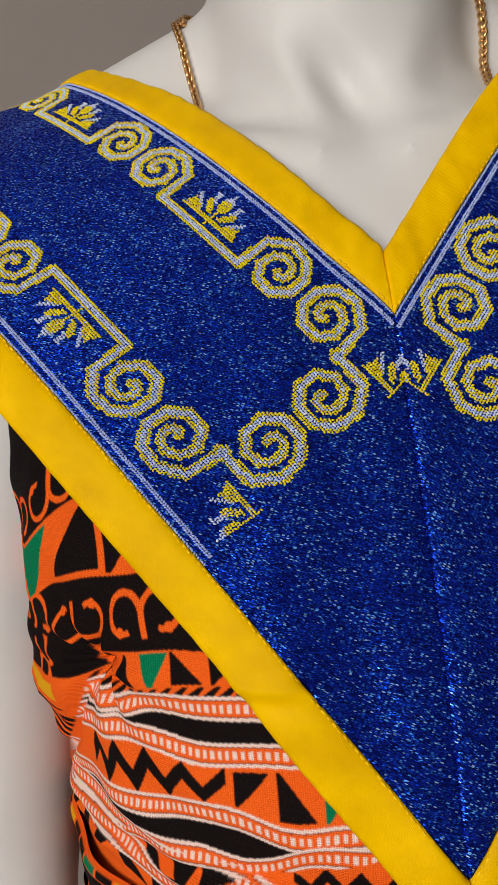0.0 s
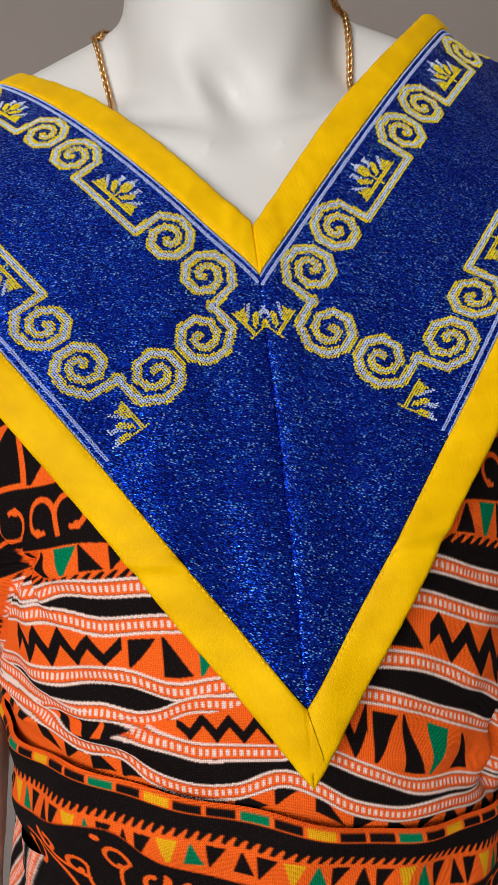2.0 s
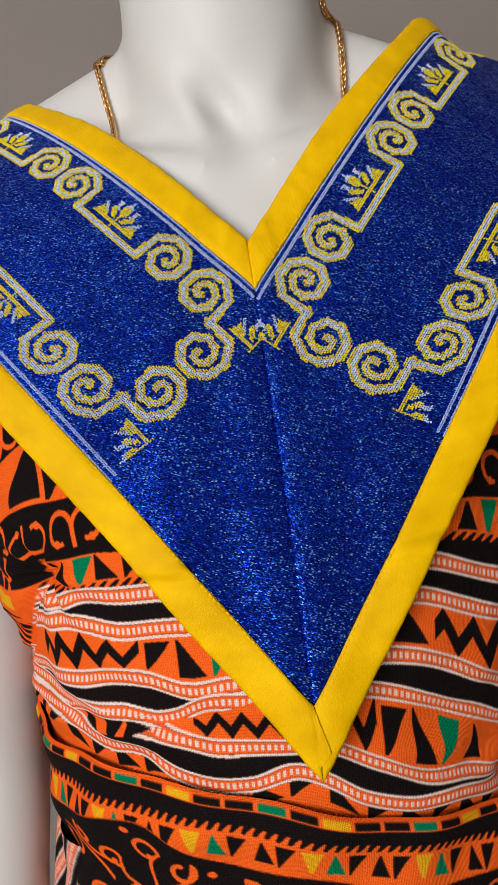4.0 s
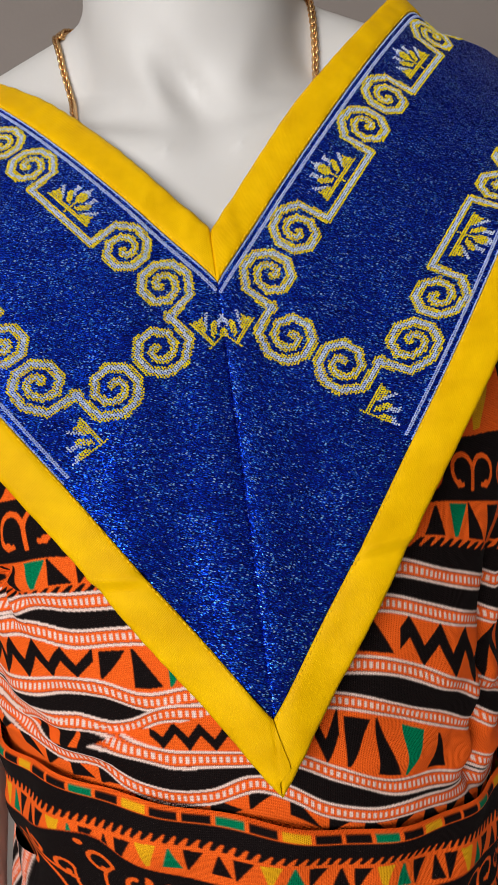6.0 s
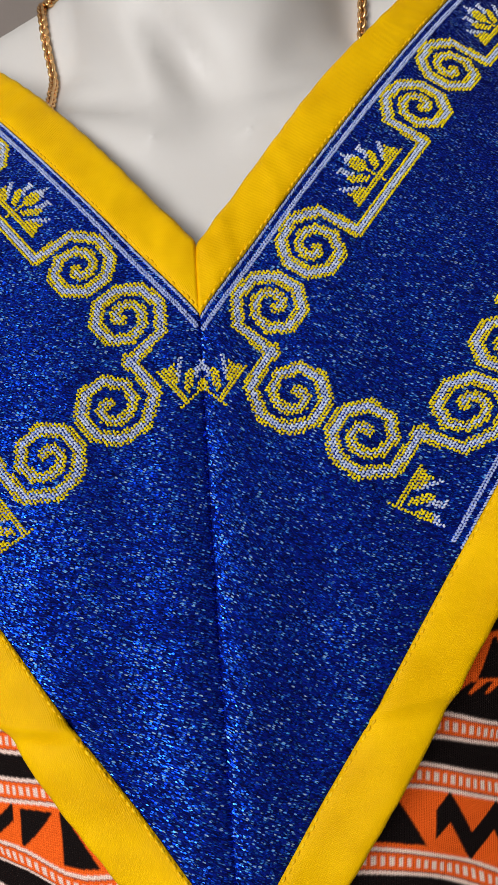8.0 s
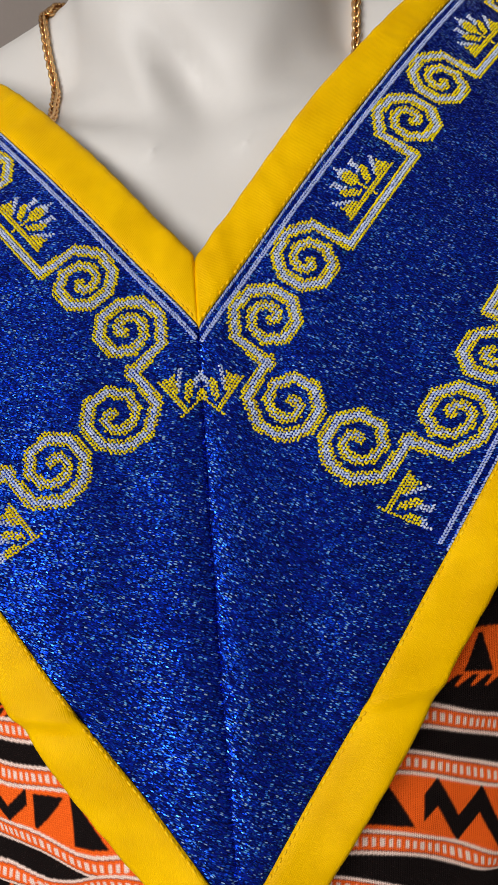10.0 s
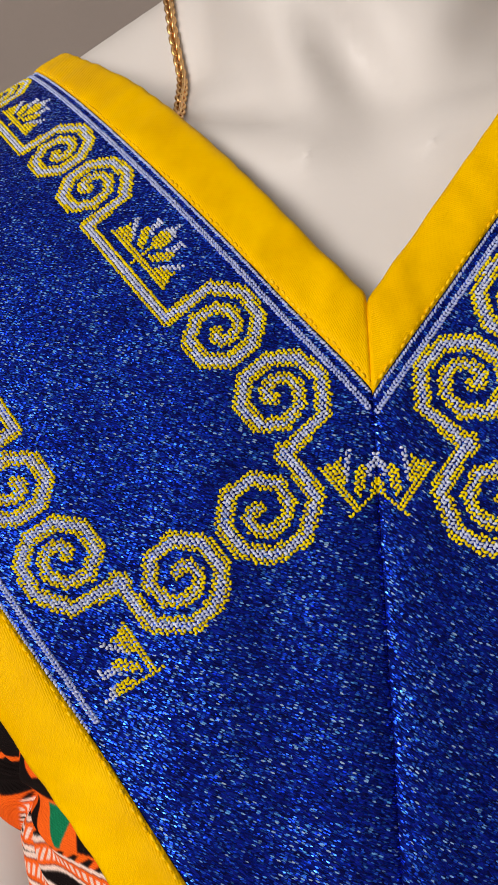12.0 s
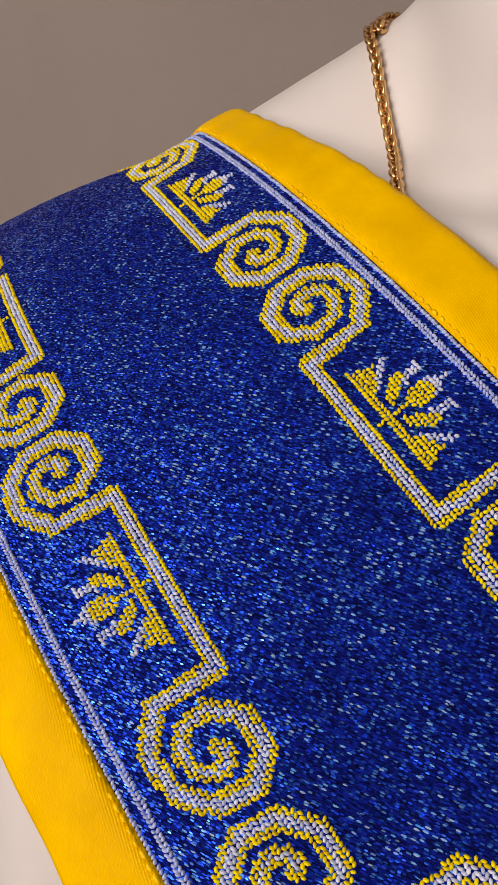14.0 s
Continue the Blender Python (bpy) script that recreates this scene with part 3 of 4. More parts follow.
def mannequin_mesh():
    bm = bmesh.new()
    for v, faces in pieces:
        v = np.array(v)
        w = np.clip(v[:, 2:3] / 0.9, 0, 1)
        vs = [bm.verts.new(p) for p in (lean(v) * w + (v + (BODY_X, 0, 0)) * (1 - w)).tolist()]
        for f in faces:
            bm.faces.new([vs[i] for i in f])
    bmesh.ops.recalc_face_normals(bm, faces=bm.faces)
    raw = bpy.data.meshes.new("mannequin")
    bm.to_mesh(raw)
    bm.free()
    ob = new("mannequin_rough", raw)
    r = ob.modifiers.new("union", "REMESH")
    r.mode, r.voxel_size, r.use_smooth_shade = "VOXEL", 0.0045, True
    s = ob.modifiers.new("soften", "SMOOTH")
    s.factor, s.iterations = 0.5, 36
    done = bpy.data.meshes.new_from_object(ob.evaluated_get(bpy.context.evaluated_depsgraph_get()))
    bpy.data.objects.remove(ob)
    co = np.zeros(len(done.vertices) * 3)
    done.vertices.foreach_get("co", co)
    co = co.reshape(-1, 3)
    # the hollow of the throat and the neck muscle beside it, and the collar bones
    skin = co[:, 1] < 0.42
    x, z = co[:, 0] - 0.045, co[:, 2] - 1.426
    along, across = -0.56 * x + 0.83 * z, 0.83 * x + 0.56 * z
    dent = 0.0075 * np.exp(-(((across - 0.001) / 0.0075) ** 2) - (along / 0.020) ** 2) - 0.0030 * np.exp(-(((across + 0.013) / 0.008) ** 2) - ((along - 0.012) / 0.03) ** 2)
    bone = -0.0028 * np.exp(-(((z + 0.004 + 0.05 * x) / 0.0055) ** 2)) * np.exp(-(((np.abs(x - 0.003) - 0.045) / 0.024) ** 2))
    co[skin, 1] += (dent + bone)[skin]
    front = co[:, 1] < 0.47
    co[front] = behind_collar(co[front].copy(), 0.0035)
    done.vertices.foreach_set("co", co.ravel())
    done.polygons.foreach_set("use_smooth", [True] * len(done.polygons))
    done.materials.clear()
    done.materials.append(LACQUER)
    done.update()
    return done


body = mannequin_mesh()
body.name = "mannequin"
mannequin = tagged(new("mannequin", body), "glossy white headless shop mannequin standing on the floor", "mannequin")

# ---------------------------------------------------------------- the printed dress
ORANGE, BLACK, CREAM = (0.96, 0.135, 0.014), (0.009, 0.006, 0.006), (0.92, 0.70, 0.62)
GREEN, GOLDEN = (0.0, 0.20, 0.085), (0.85, 0.42, 0.01)
# places across the front and heights that the printed lines run through
LINES = (
    ((-0.089, 1.233), (-0.071, 1.248), (-0.046, 1.256), (-0.033, 1.2596), (0.05, 1.266), (0.151, 1.267), (0.19, 1.261)),
    ((-0.075, 1.218), (-0.049, 1.230), (-0.038, 1.233), (-0.013, 1.237), (0.06, 1.240), (0.146, 1.2415), (0.171, 1.233), (0.19, 1.226)),
    ((-0.08, 1.200), (-0.063, 1.210), (-0.044, 1.217), (-0.024, 1.2235), (-0.005, 1.2276), (0.06, 1.233), (0.124, 1.232), (0.142, 1.227), (0.171, 1.212)),
    ((-0.088, 1.190), (-0.066, 1.203), (-0.049, 1.208), (-0.034, 1.215), (-0.018, 1.218), (0.0, 1.220), (0.06, 1.224), (0.117, 1.2215), (0.129, 1.216), (0.171, 1.193)),
    ((-0.088, 1.186), (-0.076, 1.190), (-0.05, 1.199), (-0.033, 1.202), (-0.018, 1.202), (0.008, 1.206), (0.06, 1.210), (0.108, 1.209), (0.128, 1.200), (0.157, 1.183), (0.19, 1.165)),
    ((-0.09, 1.168), (-0.08, 1.1665), (-0.056, 1.1725), (-0.04, 1.175), (-0.023, 1.181), (-0.008, 1.182), (0.011, 1.179), (0.027, 1.181), (0.098, 1.186), (0.1235, 1.174), (0.157, 1.148), (0.19, 1.125)),
    ((-0.09, 1.160), (-0.079, 1.154), (-0.06, 1.1545), (-0.039, 1.162), (-0.022, 1.165), (-0.002, 1.164), (0.004, 1.166), (0.0145, 1.172), (0.034, 1.1745), (0.085, 1.174), (0.109, 1.162), (0.153, 1.132), (0.19, 1.107)),
    ((-0.008, 1.1605), (0.005, 1.1566), (0.019, 1.152), (0.035, 1.1524), (0.05, 1.152), (0.068, 1.151), (0.087, 1.1396), (0.107, 1.126), (0.12, 1.121), (0.19, 1.086)),
    ((-0.085, 1.150), (-0.063, 1.153), (-0.05, 1.151), (-0.03, 1.146), (-0.0105, 1.147), (-0.0035, 1.141), (0.012, 1.1345), (0.033, 1.1355), (0.055, 1.1395), (0.067, 1.134), (0.08, 1.124), (0.099, 1.115), (0.114, 1.112), (0.19, 1.078)),
)
SASH_TOP = ((-0.09, 1.127), (-0.0545, 1.1325), (-0.041, 1.136), (-0.016, 1.136), (0.008, 1.1345), (0.047, 1.127), (0.075, 1.1165), (0.103, 1.108), (0.139, 1.097), (0.19, 1.080))
SASH_COMB = ((-0.085, 1.103), (-0.04, 1.1148), (-0.017, 1.117), (0.015, 1.1175), (0.037, 1.113), (0.059, 1.106), (0.082, 1.0985), (0.113, 1.0886), (0.1455, 1.075), (0.19, 1.057))
SASH_LOW = ((-0.085, 1.085), (-0.0556, 1.098), (-0.03, 1.110), (-0.014, 1.112), (0.005, 1.1025), (0.024, 1.097), (0.05, 1.092), (0.099, 1.0725), (0.13, 1.066), (0.19, 1.045))


def tri_wave(u, period):
    return np.abs((u / period) % 1.0 * 2 - 1) * 2 - 1


def scrolls(u, z, pitch, size, line):
    """Pairs of curling tendrils: True where the line runs."""
    cell = np.floor(u / pitch)
    p = (u / pitch - cell - 0.5) * pitch
    flip = np.where(cell % 3 == 2, -1.0, 1.0)
    x, y = np.abs(p) - size, z * flip
    r, a = np.hypot(x, y), np.arctan2(y, -x)
    w = (a / (2 * math.pi)) % 1.0
    rad = size * (1.0 - 0.42 * w)
    hit = (np.abs(r - rad) < line * (1.2 - 0.3 * w)) & (w < 0.80)
    tip = np.hypot(x - size * 0.28, y + size * 0.62) < line * 1.8
    stem = (np.abs(p) < line * 1.2) & (y < 0.1 * size) & (y > -size * 1.0)
    return hit | stem | tip


def wedge(p, q, shape):
    """True inside a wedge of the unit square: 0 stands on its foot, 1 hangs from a straight side, 2 hangs point down, 3 stands point up."""
    if shape == 0:
        return (p > 0.06) & (q > 0.06) & (p < 0.94 - 0.84 * q) & (q < 0.96)
    if shape == 1:
        return (p > 0.06) & (q < 0.92) & (p < 0.12 + 0.84 * q) & (q > 0.03)
    if shape == 2:
        return (q < 0.94) & (q > 0.05) & (np.abs(p - 0.45 - 0.1 * q) < 0.06 + 0.42 * q)
    return (q > 0.06) & (q < 0.9) & (np.abs(p - 0.5) < 0.46 * (1 - q))


def wedges(u, q, start, pitch, shapes, kinds):
    """A row of wedges in one band, q running from its foot (0) to its top (1): 0 none, 1 black, 2 green, 3 golden."""
    g = (u - start) / pitch
    cell = np.floor(g)
    out = np.zeros(u.shape, int)
    for k, (shape, kind) in enumerate(zip(shapes, kinds)):
        out[(cell % len(shapes) == k) & wedge(g - cell, q, shape)] = kind
    return out


def paint(col, mask, colour):
    col[mask] = colour


def beads(col, u, d, where=True):
    m = (np.abs(d) < 0.0041) & where
    paint(col, m, ORANGE)
    paint(col, m & (np.abs(d) > 0.0029), CREAM)
    paint(col, m & (np.abs(d) > 0.0025) & (np.abs(d) < 0.0029), (0.25, 0.03, 0.01))
    paint(col, m & (np.abs(d) < 0.0014) & ((u / 0.0027) % 1.0 < 0.52), CREAM)


def dye_rows(col, mask, kinds):
    for k, c in ((1, BLACK), (2, GREEN), (3, GOLDEN)):
        paint(col, mask & (kinds == k), c)


PINCH_X, PINCH_Z = -0.056, 1.220


def zigzag_band(col, u, z, upper, lower, start, stop, apex, period, first_flag):
    """An orange band with a black zigzag and, after it, black and green flags."""
    zone = (z <= upper) & (z > lower)
    paint(col, zone, ORANGE)
    q = np.clip((z - lower - 0.0046) / np.maximum(upper - lower - 0.0092, 1e-4), -1, 2)
    wave = 0.5 + 0.30 * tri_wave(u - apex, period)
    paint(col, zone & (u > start) & (u < stop) & (np.abs(q - wave) < 0.25), BLACK)
    flags = wedges(u, q, first_flag, 0.0143, (1, 0, 1, 3), (1, 1, 2, 1))
    dye_rows(col, zone & (u > first_flag) & (u < first_flag + 0.056), flags)


def bodice_dye(x, u, z):
    # the print is drawn together where the cloth is gathered at the arm
    z = z + 0.25 * (z - PINCH_Z) * np.exp(-(((x - PINCH_X) / 0.02) ** 2) - ((z - PINCH_Z) / 0.02) ** 2)
    L = [flow(x, k) + 0.0004 * np.sin(u * 160 + i) for i, k in enumerate(LINES)]
    col = np.zeros((*u.shape, 3))
    col[:] = BLACK
    right = x > 0.05
    # the broad band with its large wedges, and the scrolls above and below it
    up = z - L[0]
    tall = np.where(right, 0.045, 0.0275 + 0.15 * np.clip(x + 0.06, -0.03, 0.1))
    big = (up > 0) & (up < tall)
    paint(col, big, ORANGE)
    q = up / tall
    dye_rows(col, big & ~right, wedges(u, q, -0.169, 0.033, (2, 0, 1), (2, 0, 1)))
    bow = big & ~right & (u > -0.134) & (u < -0.104) & (q > 0.08) & (u > -0.134 + 0.028 * q**2) & (q < 0.97)
    paint(col, bow, BLACK)
    dye_rows(col, big & right, wedges(u, q, 0.096, 0.036, (2, 1), (3, 1)))
    paint(col, (up > tall) & scrolls(u + 0.004, up - tall - 0.010, 0.036, 0.0085, 0.001), ORANGE)
    curl = (z < L[0]) & (z > L[1])
    paint(col, curl & scrolls(u + np.where(right, 0.019, 0.103), (z - L[1]) - 0.0125, 0.036, 0.0082, 0.001), ORANGE)
    small = (z <= L[1]) & (z > L[2])
    paint(col, small, ORANGE)
    dye_rows(col, small, wedges(u, (z - L[2]) / np.maximum(L[1] - L[2], 1e-4), np.where(right, 0.0745, -0.104), 0.0138, (3, 2, 0, 1), (1, 2, 1, 1)))
    comb = (z <= L[2]) & (z > L[2] - 0.0036) & (((u + (L[2] - z) * 0.9) / 0.0058) % 1.0 < 0.62 - (L[2] - z) * 110)
    paint(col, comb, ORANGE)
    zigzag_band(col, u, z, L[4], L[5], np.where(right, 0.0626, -0.128), np.where(right, 0.2, -0.0600), np.where(right, 0.0673, -0.0605), np.where(right, 0.0170, 0.0155), np.where(right, 0.0, -0.0585))
    dye_rows(col, (z < L[4]) & (z > L[5]) & (u > 0.045) & (u < 0.0615), wedges(u, (z - L[5] - 0.005) / np.maximum(L[4] - L[5] - 0.01, 1e-4), 0.048, 0.0135, (0,), (1,)))
    zigzag_band(col, u, z, L[6], L[7], -0.041, 0.0345, 0.0340, 0.0107, 0.0360)
    # under the arm the lower rows are folded away
    tuck = (x < 0.0115 - 3.0 * (1.166 - z)) & (z < L[6]) & (z > L[8])
    paint(col, tuck, ORANGE)
    leaf = wedges(u, (z - L[8] - 0.003) / np.maximum(L[6] - L[8] - 0.006, 1e-4), -0.118, 0.0150, (1, 0, 2, 1), (2, 1, 1, 1))
    dye_rows(col, tuck & (x > -0.05), leaf)
    for i in (3, 4, 5, 6, 7, 8):
        shown = (x < 0.0115 - 3.0 * (1.166 - z)) | (x > 0.06) if i == 6 else (~tuck if i == 7 else True)
        beads(col, u, z - L[i], shown)
    low = z < L[8] - 0.0043
    paint(col, low, ORANGE)
    dye_rows(col, low, wedges(u, (L[8] - z) / 0.012, -0.02, 0.016, (1, 0), (1, 1)))
    # the sleeve, left of the armhole
    hem = armhole(x, z)
    sleeve = hem > 0
    dark = sleeve & (z < L[1] + 0.004)
    paint(col, dark, BLACK)
    paint(col, dark & scrolls(z * 1.3 + u * 0.3, u + 0.150, 0.030, 0.0085, 0.0011), ORANGE)
    patch = sleeve & (z < 1.208 + 0.3 * (x + 0.075)) & (z > 1.188)
    paint(col, patch, ORANGE)
    dye_rows(col, patch, wedges(z, (u + 0.185) / 0.045, 1.188, 0.008, (3, 2, 3), (1, 3, 1)))
    paint(col, sleeve & (z < 1.184) & (((z + 0.2 * u) / 0.006) % 1.0 < 0.45), ORANGE)
    return col


def armhole(x, z):
    """How far a place lies inside the sleeve, beyond the seam that runs down from the gather; negative outside."""
    seam_x = np.where(z < PINCH_Z, -0.081 + 0.46 * (z - 1.167), PINCH_X - 0.5 * (z - PINCH_Z))
    return np.where((z > 1.163) & (z < PINCH_Z + 0.012), seam_x - x, -1.0)


def curl_line(x, z, cx, cz, size, start, flip):
    """One tendril that curls in round (cx, cz)."""
    dx, dz = (x - cx) * flip, z - cz
    r, w = np.hypot(dx, dz), ((np.arctan2(dz, dx) - start) / (2 * math.pi)) % 1.0
    return (np.abs(r - size * (1.0 - 0.55 * w)) < 0.00105) & (w < 0.86) | (np.hypot(dx - size * 0.5 * math.cos(start - 1.0), dz - size * 0.5 * math.sin(start - 1.0)) < 0.0014)


TENDRILS = ((-0.051, 1.089, 0.0050, 2.6, 1), (-0.062, 1.074, 0.0075, 1.2, -1), (-0.038, 1.083, 0.0052, 0.2, 1), (-0.017, 1.097, 0.0068, 0.0, 1), (-0.0006, 1.0905, 0.0062, 2.4, -1), (-0.044, 1.057, 0.0075, 0.6, 1), (0.005, 1.069, 0.0072, 2.8, -1), (-0.044, 1.039, 0.0055, 0.4, 1), (-0.012, 1.045, 0.0070, 1.0, 1), (0.020, 1.050, 0.0062, 2.0, -1))
SEEDS = ((-0.0245, 1.106), (0.0122, 1.0905), (-0.066, 1.060), (-0.060, 1.047), (-0.0176, 1.0675), (0.026, 1.069))


def sash_dye(x, u, z):
    col = np.zeros((*u.shape, 3))
    col[:] = BLACK
    top, tooth, foot = flow(x, SASH_TOP), flow(x, SASH_COMB), flow(x, SASH_LOW)
    row = top - z < 0.0052
    paint(col, row, ORANGE)
    place = np.floor((u + 0.004) / 0.0128)
    dash = row & (top - z > 0.0010) & (top - z < 0.0046) & (((u + 0.004) / 0.0128) % 1.0 < 0.86)
    paint(col, dash, BLACK)
    paint(col, dash & (place % 5 == 1), GOLDEN)
    paint(col, dash & (place % 5 == 4), GREEN)
    comb = (z > tooth) & (z < tooth + 0.0038) & (((u - (z - tooth) * 0.9) / 0.0046) % 1.0 < 0.62 - (z - tooth) * 110)
    band = (z <= tooth) & (z > foot)
    paint(col, comb | band, ORANGE)
    dye_rows(col, band, wedges(u, (z - tooth + 0.0146) / 0.0138, -0.0215, 0.0098, (3, 1, 2, 3, 1), (1, 1, 3, 2, 1)))
    low = z < foot - 0.0006
    paint(col, (z < foot) & ~low, (0.5, 0.06, 0.008))
    left = x < 0.026
    for cx, cz, size, start, flip in TENDRILS:
        paint(col, low & left & curl_line(x, z, cx, cz, size, start, flip), ORANGE)
        # its stem runs to the flower
        ax, az = cx + flip * size * math.cos(start), cz + size * math.sin(start)
        wx, wz = -0.0176 - ax, 1.0675 - az
        t = np.clip(((x - ax) * wx + (z - az) * wz) / (wx * wx + wz * wz), 0, 1)
        sway = 0.0035 * np.sin(t * math.pi * 2) * flip
        stem = np.hypot(x - ax - t * wx - sway * wz / math.hypot(wx, wz), z - az - t * wz + sway * wx / math.hypot(wx, wz)) < 0.0009
        paint(col, low & left & stem & (t < 0.6) & (np.hypot(x + 0.0176, z - 1.0675) > 0.0085), ORANGE)
    for cx, cz in SEEDS:
        paint(col, low & (np.hypot(x - cx, (z - cz) * 1.3) < 0.0021), ORANGE)
    # the body of the flower between the tendrils
    r, turn = np.hypot(x + 0.0176, z - 1.0675), np.arctan2(z - 1.0675, x + 0.0176)
    paint(col, low & (np.abs(r - 0.0085 - 0.0022 * np.cos(turn * 5) - 0.0006 * np.sin(turn * 17)) < 0.0009), ORANGE)
    depth = foot - z
    paint(col, low & ~left & scrolls(u + 0.033, 0.0005 - (depth - 0.0135), 0.034, 0.0075, 0.001), ORANGE)
    hem = low & ~left & (depth > 0.025) & (depth < 0.045)
    paint(col, hem, ORANGE)
    dye_rows(col, hem, wedges(u, (0.045 - depth) / 0.02, 0.0, 0.02, (1, 0, 2), (2, 1, 3)))
    paint(col, low & (depth > 0.047) & scrolls(u, 0.062 - depth, 0.034, 0.0080, 0.001), ORANGE)
    return col


def dyed_mesh(name, p, uv, col, closed=False):
    nu, nv = p.shape[:2]
    for axis in (0, 1):
        # dyes bleed a little into one another
        ends = [col.take([0], axis), col.take([-1], axis)]
        wide = np.concatenate([ends[0], col, ends[1]], axis)
        col = (wide.take(range(col.shape[axis]), axis) + 5 * col + wide.take(range(2, col.shape[axis] + 2), axis)) / 7
    me = mesh_of(name, p.reshape(-1, 3), grid_faces(nu, nv, closed), PRINT)
    uv_from(me, uv.reshape(-1, 2))
    layer = me.color_attributes.new("dye", "FLOAT_COLOR", "POINT")
    layer.data.foreach_set("color", np.concatenate([col.reshape(-1, 3), np.ones((nu * nv, 1))], 1).ravel())
    return me


DRESS = np.array([(1.00, 0.130, 0.262), (1.06, 0.132, 0.257), (1.11, 0.136, 0.252), (1.18, 0.141, 0.247), (1.235, 0.147, 0.252), (1.28, 0.150, 0.268), (1.33, 0.150, 0.292), (1.36, 0.146, 0.315)])
DRESS_X, DRESS_Y = 0.052, 0.385


def dress_at(th, z, out=0.0):
    w, f = np.interp(z, DRESS[:, 0], DRESS[:, 1]), np.interp(z, DRESS[:, 0], DRESS[:, 2])
    w = w + 0.002 * np.clip(-np.sin(th), 0, 1) * np.clip((z - 1.178) / 0.012, 0, 1) * np.clip((1.33 - z) / 0.05, 0, 1)
    d = np.where(np.cos(th) > 0, DRESS_Y - f, 0.118)
    return np.stack([DRESS_X + (w + out) * np.sin(th), DRESS_Y - (d + out) * np.cos(th), z], -1)


def folds(th, z):
    """Soft sideways drapes, deepest towards the sides and above the sash."""
    side = np.clip((np.abs(th) - 0.15) / 0.9, 0, 1)
    low = np.clip((1.20 - z) / 0.06, 0, 1)
    x = DRESS_X + 0.142 * np.sin(th)
    r, turn = np.hypot(x - PINCH_X, z - PINCH_Z), np.arctan2(z - PINCH_Z, x - PINCH_X)
    gather = np.where(np.cos(th) > -0.2, 0.0028 * np.sin(turn * 8 + 0.6) * np.exp(-r / 0.022) * np.clip(r / 0.008, 0, 1) - 0.0085 * np.exp(-((r / 0.009) ** 2)), 0.0)
    hem = armhole(x, z)
    sleeve = 0.0085 * np.clip(hem / 0.012, 0, 1) * np.clip((z - 1.163) / 0.004, 0, 1) * np.clip((PINCH_Z + 0.012 - z) / 0.035, 0, 1) + 0.004 * np.clip((-0.06 - x) / 0.02, 0, 1) * np.clip((z - 1.20) / 0.03, 0, 1) - 0.0040 * np.exp(-((hem / 0.0022) ** 2))
    # the upright fold where the front turns to the side, and the roll of cloth tucked in under the arm
    turn_in = -0.0075 * np.exp(-(((th - 0.93 - 0.5 * (z - 1.18)) / 0.055) ** 2)) * np.clip((1.225 - z) / 0.03, 0, 1)
    tuck = 0.0032 * np.exp(-(((z - 1.1545 - 0.10 * (x + 0.02)) / 0.006) ** 2)) * np.clip((0.02 - x) / 0.03, 0, 1) - 0.0030 * np.exp(-(((z - 1.163 - 0.20 * x) / 0.003) ** 2)) * np.clip((0.012 - x) / 0.02, 0, 1)
    drape = gather + sleeve + turn_in + tuck + 0.0014 * np.sin((z + 0.018 * np.sin(th * 2.2 + 0.7)) * 230) * (0.25 + 0.75 * side) * (0.3 + 0.7 * low)
    return drape + 0.0016 * np.sin(th * 9 + z * 60) * low + 0.0008 * np.sin(th * 21 - z * 75) * side + 0.0024 * np.abs(np.sin(th * 5 + z * 95 + 1.0)) ** 3 * low


def sash_top(x):
    return flow(x, SASH_TOP)


dress = tagged(new("printed_dress"), "orange and black printed cotton dress draped over the mannequin", "dress")
th = np.linspace(-1.3, 1.3, 1100)[None, :]
zz = np.linspace(1.042, 1.355, 820)[:, None]
TH, ZZ = np.broadcast_arrays(th, zz)
damp = np.clip((ZZ - sash_top(DRESS_X + 0.135 * np.sin(TH)) + 0.002) / 0.016, 0, 1)
P = dress_at(TH, ZZ, folds(TH, ZZ) * damp - 0.001)
P = behind_collar(P, 0.0028)
U = TH * 0.135
part("bodice", dyed_mesh("bodice", P, np.stack([U, ZZ], -1), bodice_dye(P[..., 0], U, ZZ)), dress, "orange, black and cream printed bodice front")
th = np.linspace(1.3, 2 * math.pi - 1.3, 300)[None, :]
TH, ZZ2 = np.broadcast_arrays(th, np.linspace(1.075, 1.355, 160)[:, None])
part("bodice_back", dyed_mesh("bodice_back", dress_at(TH, ZZ2), np.stack([TH * 0.135, ZZ2], -1), bodice_dye(dress_at(TH, ZZ2)[..., 0], TH * 0.135, ZZ2)), dress)


th = np.linspace(-1.75, 1.75, 1100)[None, :]
dd = np.linspace(0.0, 0.15, 340)[:, None]
TH, DD = np.broadcast_arrays(th, dd)
x = DRESS_X + 0.135 * np.sin(TH)
Z = sash_top(x) - DD
P = dress_at(TH, Z, 0.0052 - 0.003 * np.exp(-DD / 0.0012) + 0.0016 * np.sin(DD * 140 + TH * 4) * np.clip(DD / 0.02, 0, 1) + 0.0011 * np.sin(TH * 17 + DD * 60))
part("sash", dyed_mesh("sash", P[::-1], np.stack([TH * 0.135, Z], -1)[::-1], sash_dye(x, TH * 0.135, Z)[::-1]), dress, "black and orange printed waist sash")
th = np.linspace(0, 2 * math.pi, 700, endpoint=False)[None, :]
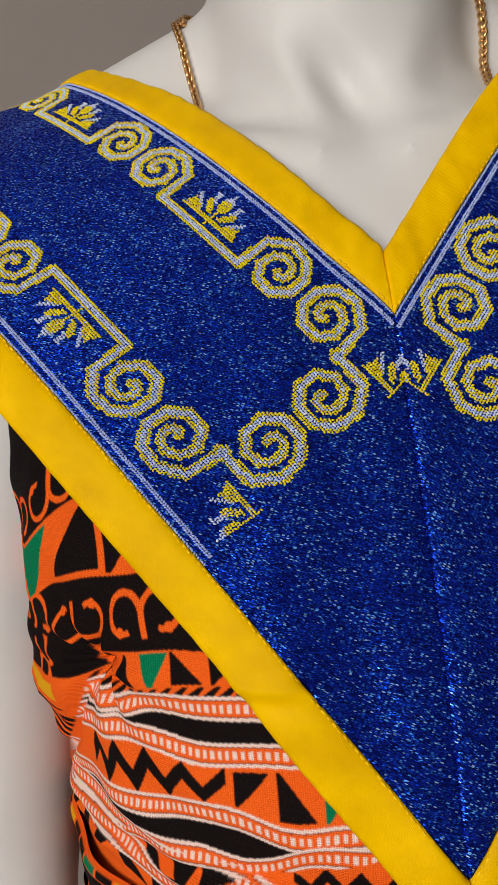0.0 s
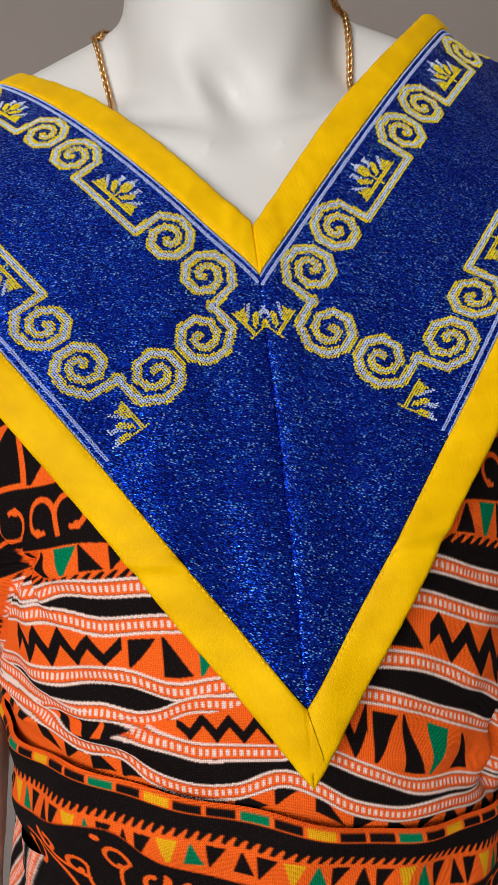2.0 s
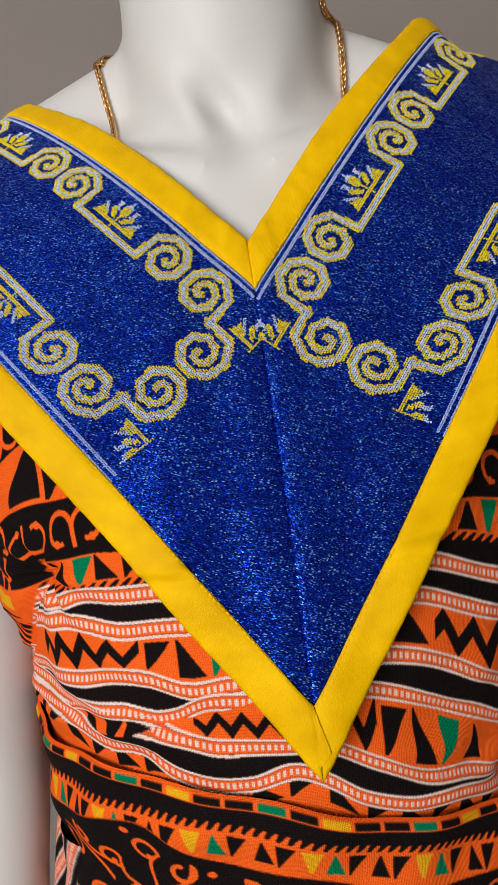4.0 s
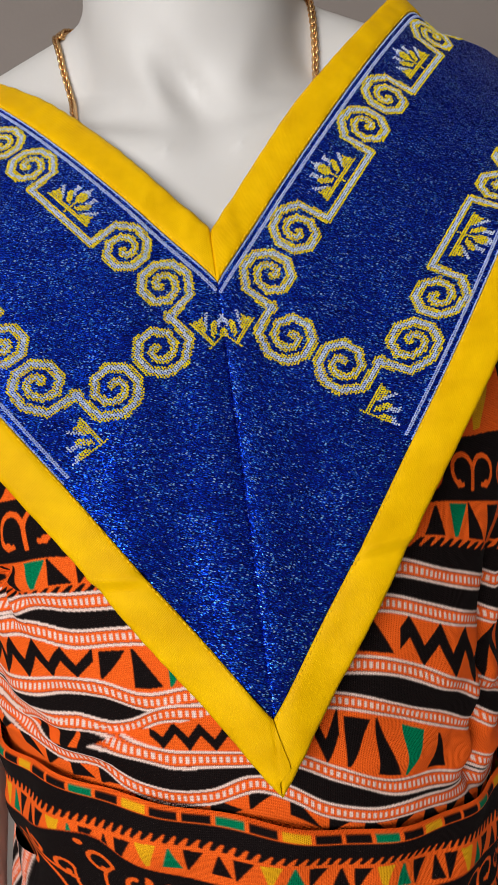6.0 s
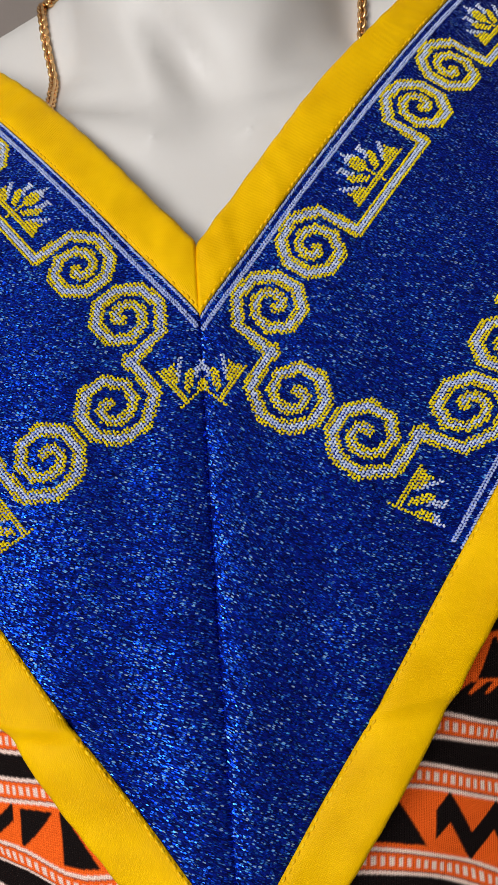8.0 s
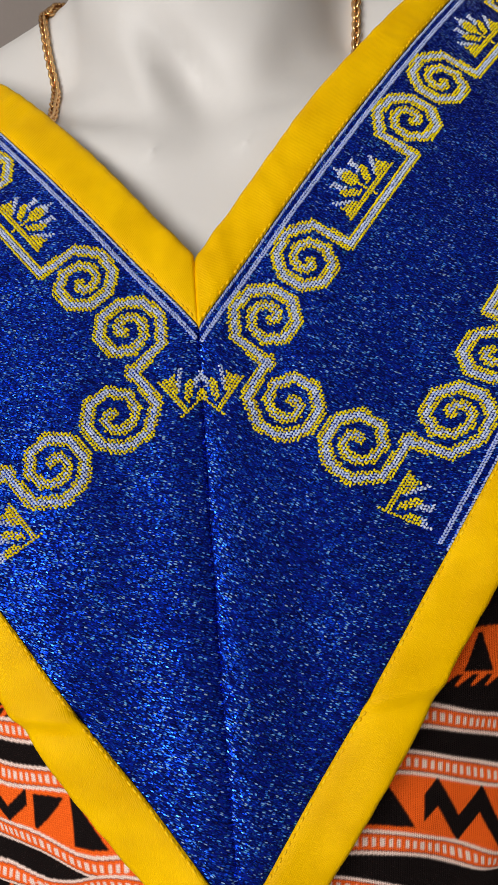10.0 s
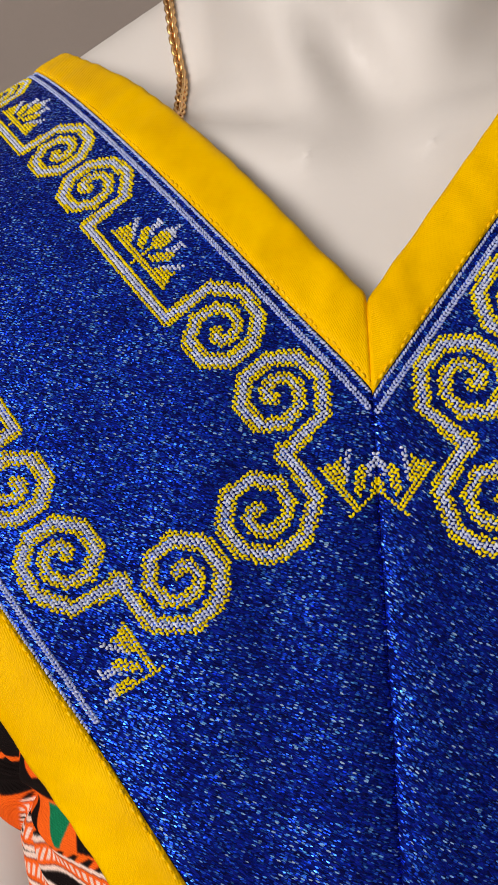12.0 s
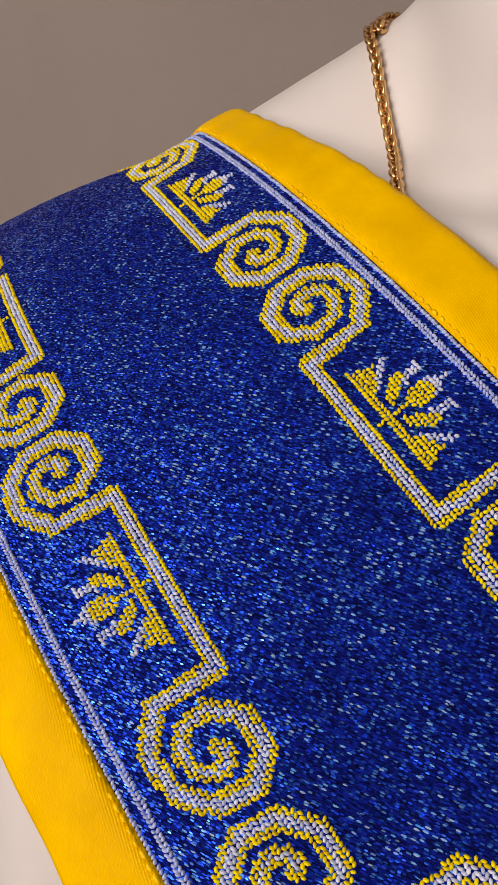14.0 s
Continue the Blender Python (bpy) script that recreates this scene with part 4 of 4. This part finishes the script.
TH, Z = np.broadcast_arrays(th, np.concatenate([np.linspace(0.32, 0.93, 50), np.linspace(0.932, 1.07, 200)])[:, None])
flare = 1 + 0.75 * np.clip((1.045 - Z) / 0.75, 0, 1) ** 0.9
gathers = flare * (1 + 0.03 * np.sin(TH * 11))
P = np.stack([DRESS_X - 0.006 + 0.135 * gathers * np.sin(TH), 0.385 - 0.117 * gathers * np.cos(TH), Z], -1)
col = np.zeros(P.shape)
col[:] = BLACK
beads(col, Z + TH * 0.05, (Z * 0.45 - np.cos(TH) * 0.11 + 0.004 * np.sin(TH * 9)) % 0.014 - 0.007)
part("skirt", dyed_mesh("skirt", P, np.stack([TH * 0.135, Z], -1), col, True), dress, "long striped orange, black and cream skirt")

# ---------------------------------------------------------------- the necklace
from mathutils.bvhtree import BVHTree

tree = BVHTree.FromPolygons([v.co[:] for v in body.vertices], [p.vertices[:] for p in body.polygons])


def link_mesh():
    bm = bmesh.new()
    n, m = 14, 6
    rings = []
    for i in range(n):
        a = 2 * math.pi * i / n
        c = Vector((0.0019 * math.cos(a), 0.0015 * math.sin(a), 0))
        out = Vector((math.cos(a), math.sin(a), 0))
        rings.append([bm.verts.new(c + out * 0.00066 * math.cos(t) + Vector((0, 0, 0.00066 * math.sin(t)))) for t in (2 * math.pi * k / m for k in range(m))])
    for i in range(n):
        for k in range(m):
            bm.faces.new((rings[i][k], rings[(i + 1) % n][k], rings[(i + 1) % n][(k + 1) % m], rings[i][(k + 1) % m]))
    me = bpy.data.meshes.new("link")
    bm.to_mesh(me)
    bm.free()
    me.materials.append(GOLD)
    me.polygons.foreach_set("use_smooth", [True] * len(me.polygons))
    return me


necklace = tagged(new("necklace"), "thin gold curb chain round the mannequin's neck", "necklace")
LINK = link_mesh()
WAY = [Vector(p) for p in ((-0.004, 0.322, 1.39), (-0.0088, 0.350, 1.420), (-0.0132, 0.365, 1.4374), (-0.0168, 0.38, 1.4556), (-0.0198, 0.395, 1.4715), (-0.012, 0.435, 1.485), (0.045, 0.475, 1.49), (0.103, 0.435, 1.50), (0.1073, 0.40, 1.4928), (0.1093, 0.39, 1.4777), (0.1094, 0.38, 1.4544), (0.1083, 0.365, 1.435), (0.104, 0.335, 1.40))]
fine = []
for k in range(len(WAY) - 1):
    p0, p1, p2, p3 = WAY[max(k - 1, 0)], WAY[k], WAY[k + 1], WAY[min(k + 2, len(WAY) - 1)]
    for t in np.linspace(0, 1, 60, endpoint=False):
        q = 0.5 * ((2 * p1) + (p2 - p0) * t + (2 * p0 - 5 * p1 + 4 * p2 - p3) * t * t + (3 * p1 - p0 - 3 * p2 + p3) * t**3)
        hit, normal, _, _ = tree.ray_cast(Vector((q.x, 0.15, q.z)), Vector((0, 1, 0))) if q.y < 0.42 else tree.find_nearest(q)
        if hit is None or (fine and (hit - fine[-1][0]).length > 0.03):
            hit, normal, _, _ = tree.find_nearest(q)
        fine.append((hit + normal * 0.0017, normal))
for _ in range(25):
    # a chain hangs in an even line
    fine = [fine[0]] + [((a[0] + b[0] * 2 + c[0]) / 4, b[1]) for a, b, c in zip(fine, fine[1:], fine[2:])] + [fine[-1]]
gone, count = 0.0, 0
for (p, n), (q, _) in zip(fine[:-1], fine[1:]):
    gone += (q - p).length
    if gone > 0.0018:
        gone, count = 0.0, count + 1
        along = (q - p).normalized()
        side_way = n.cross(along).normalized()
        m = Matrix((along, side_way, along.cross(side_way))).transposed().to_4x4()
        m = Matrix.Translation(p) @ m @ Matrix.Rotation(radians(48 if count % 2 else -42), 4, "X")
        part("link", LINK, necklace).matrix_world = m
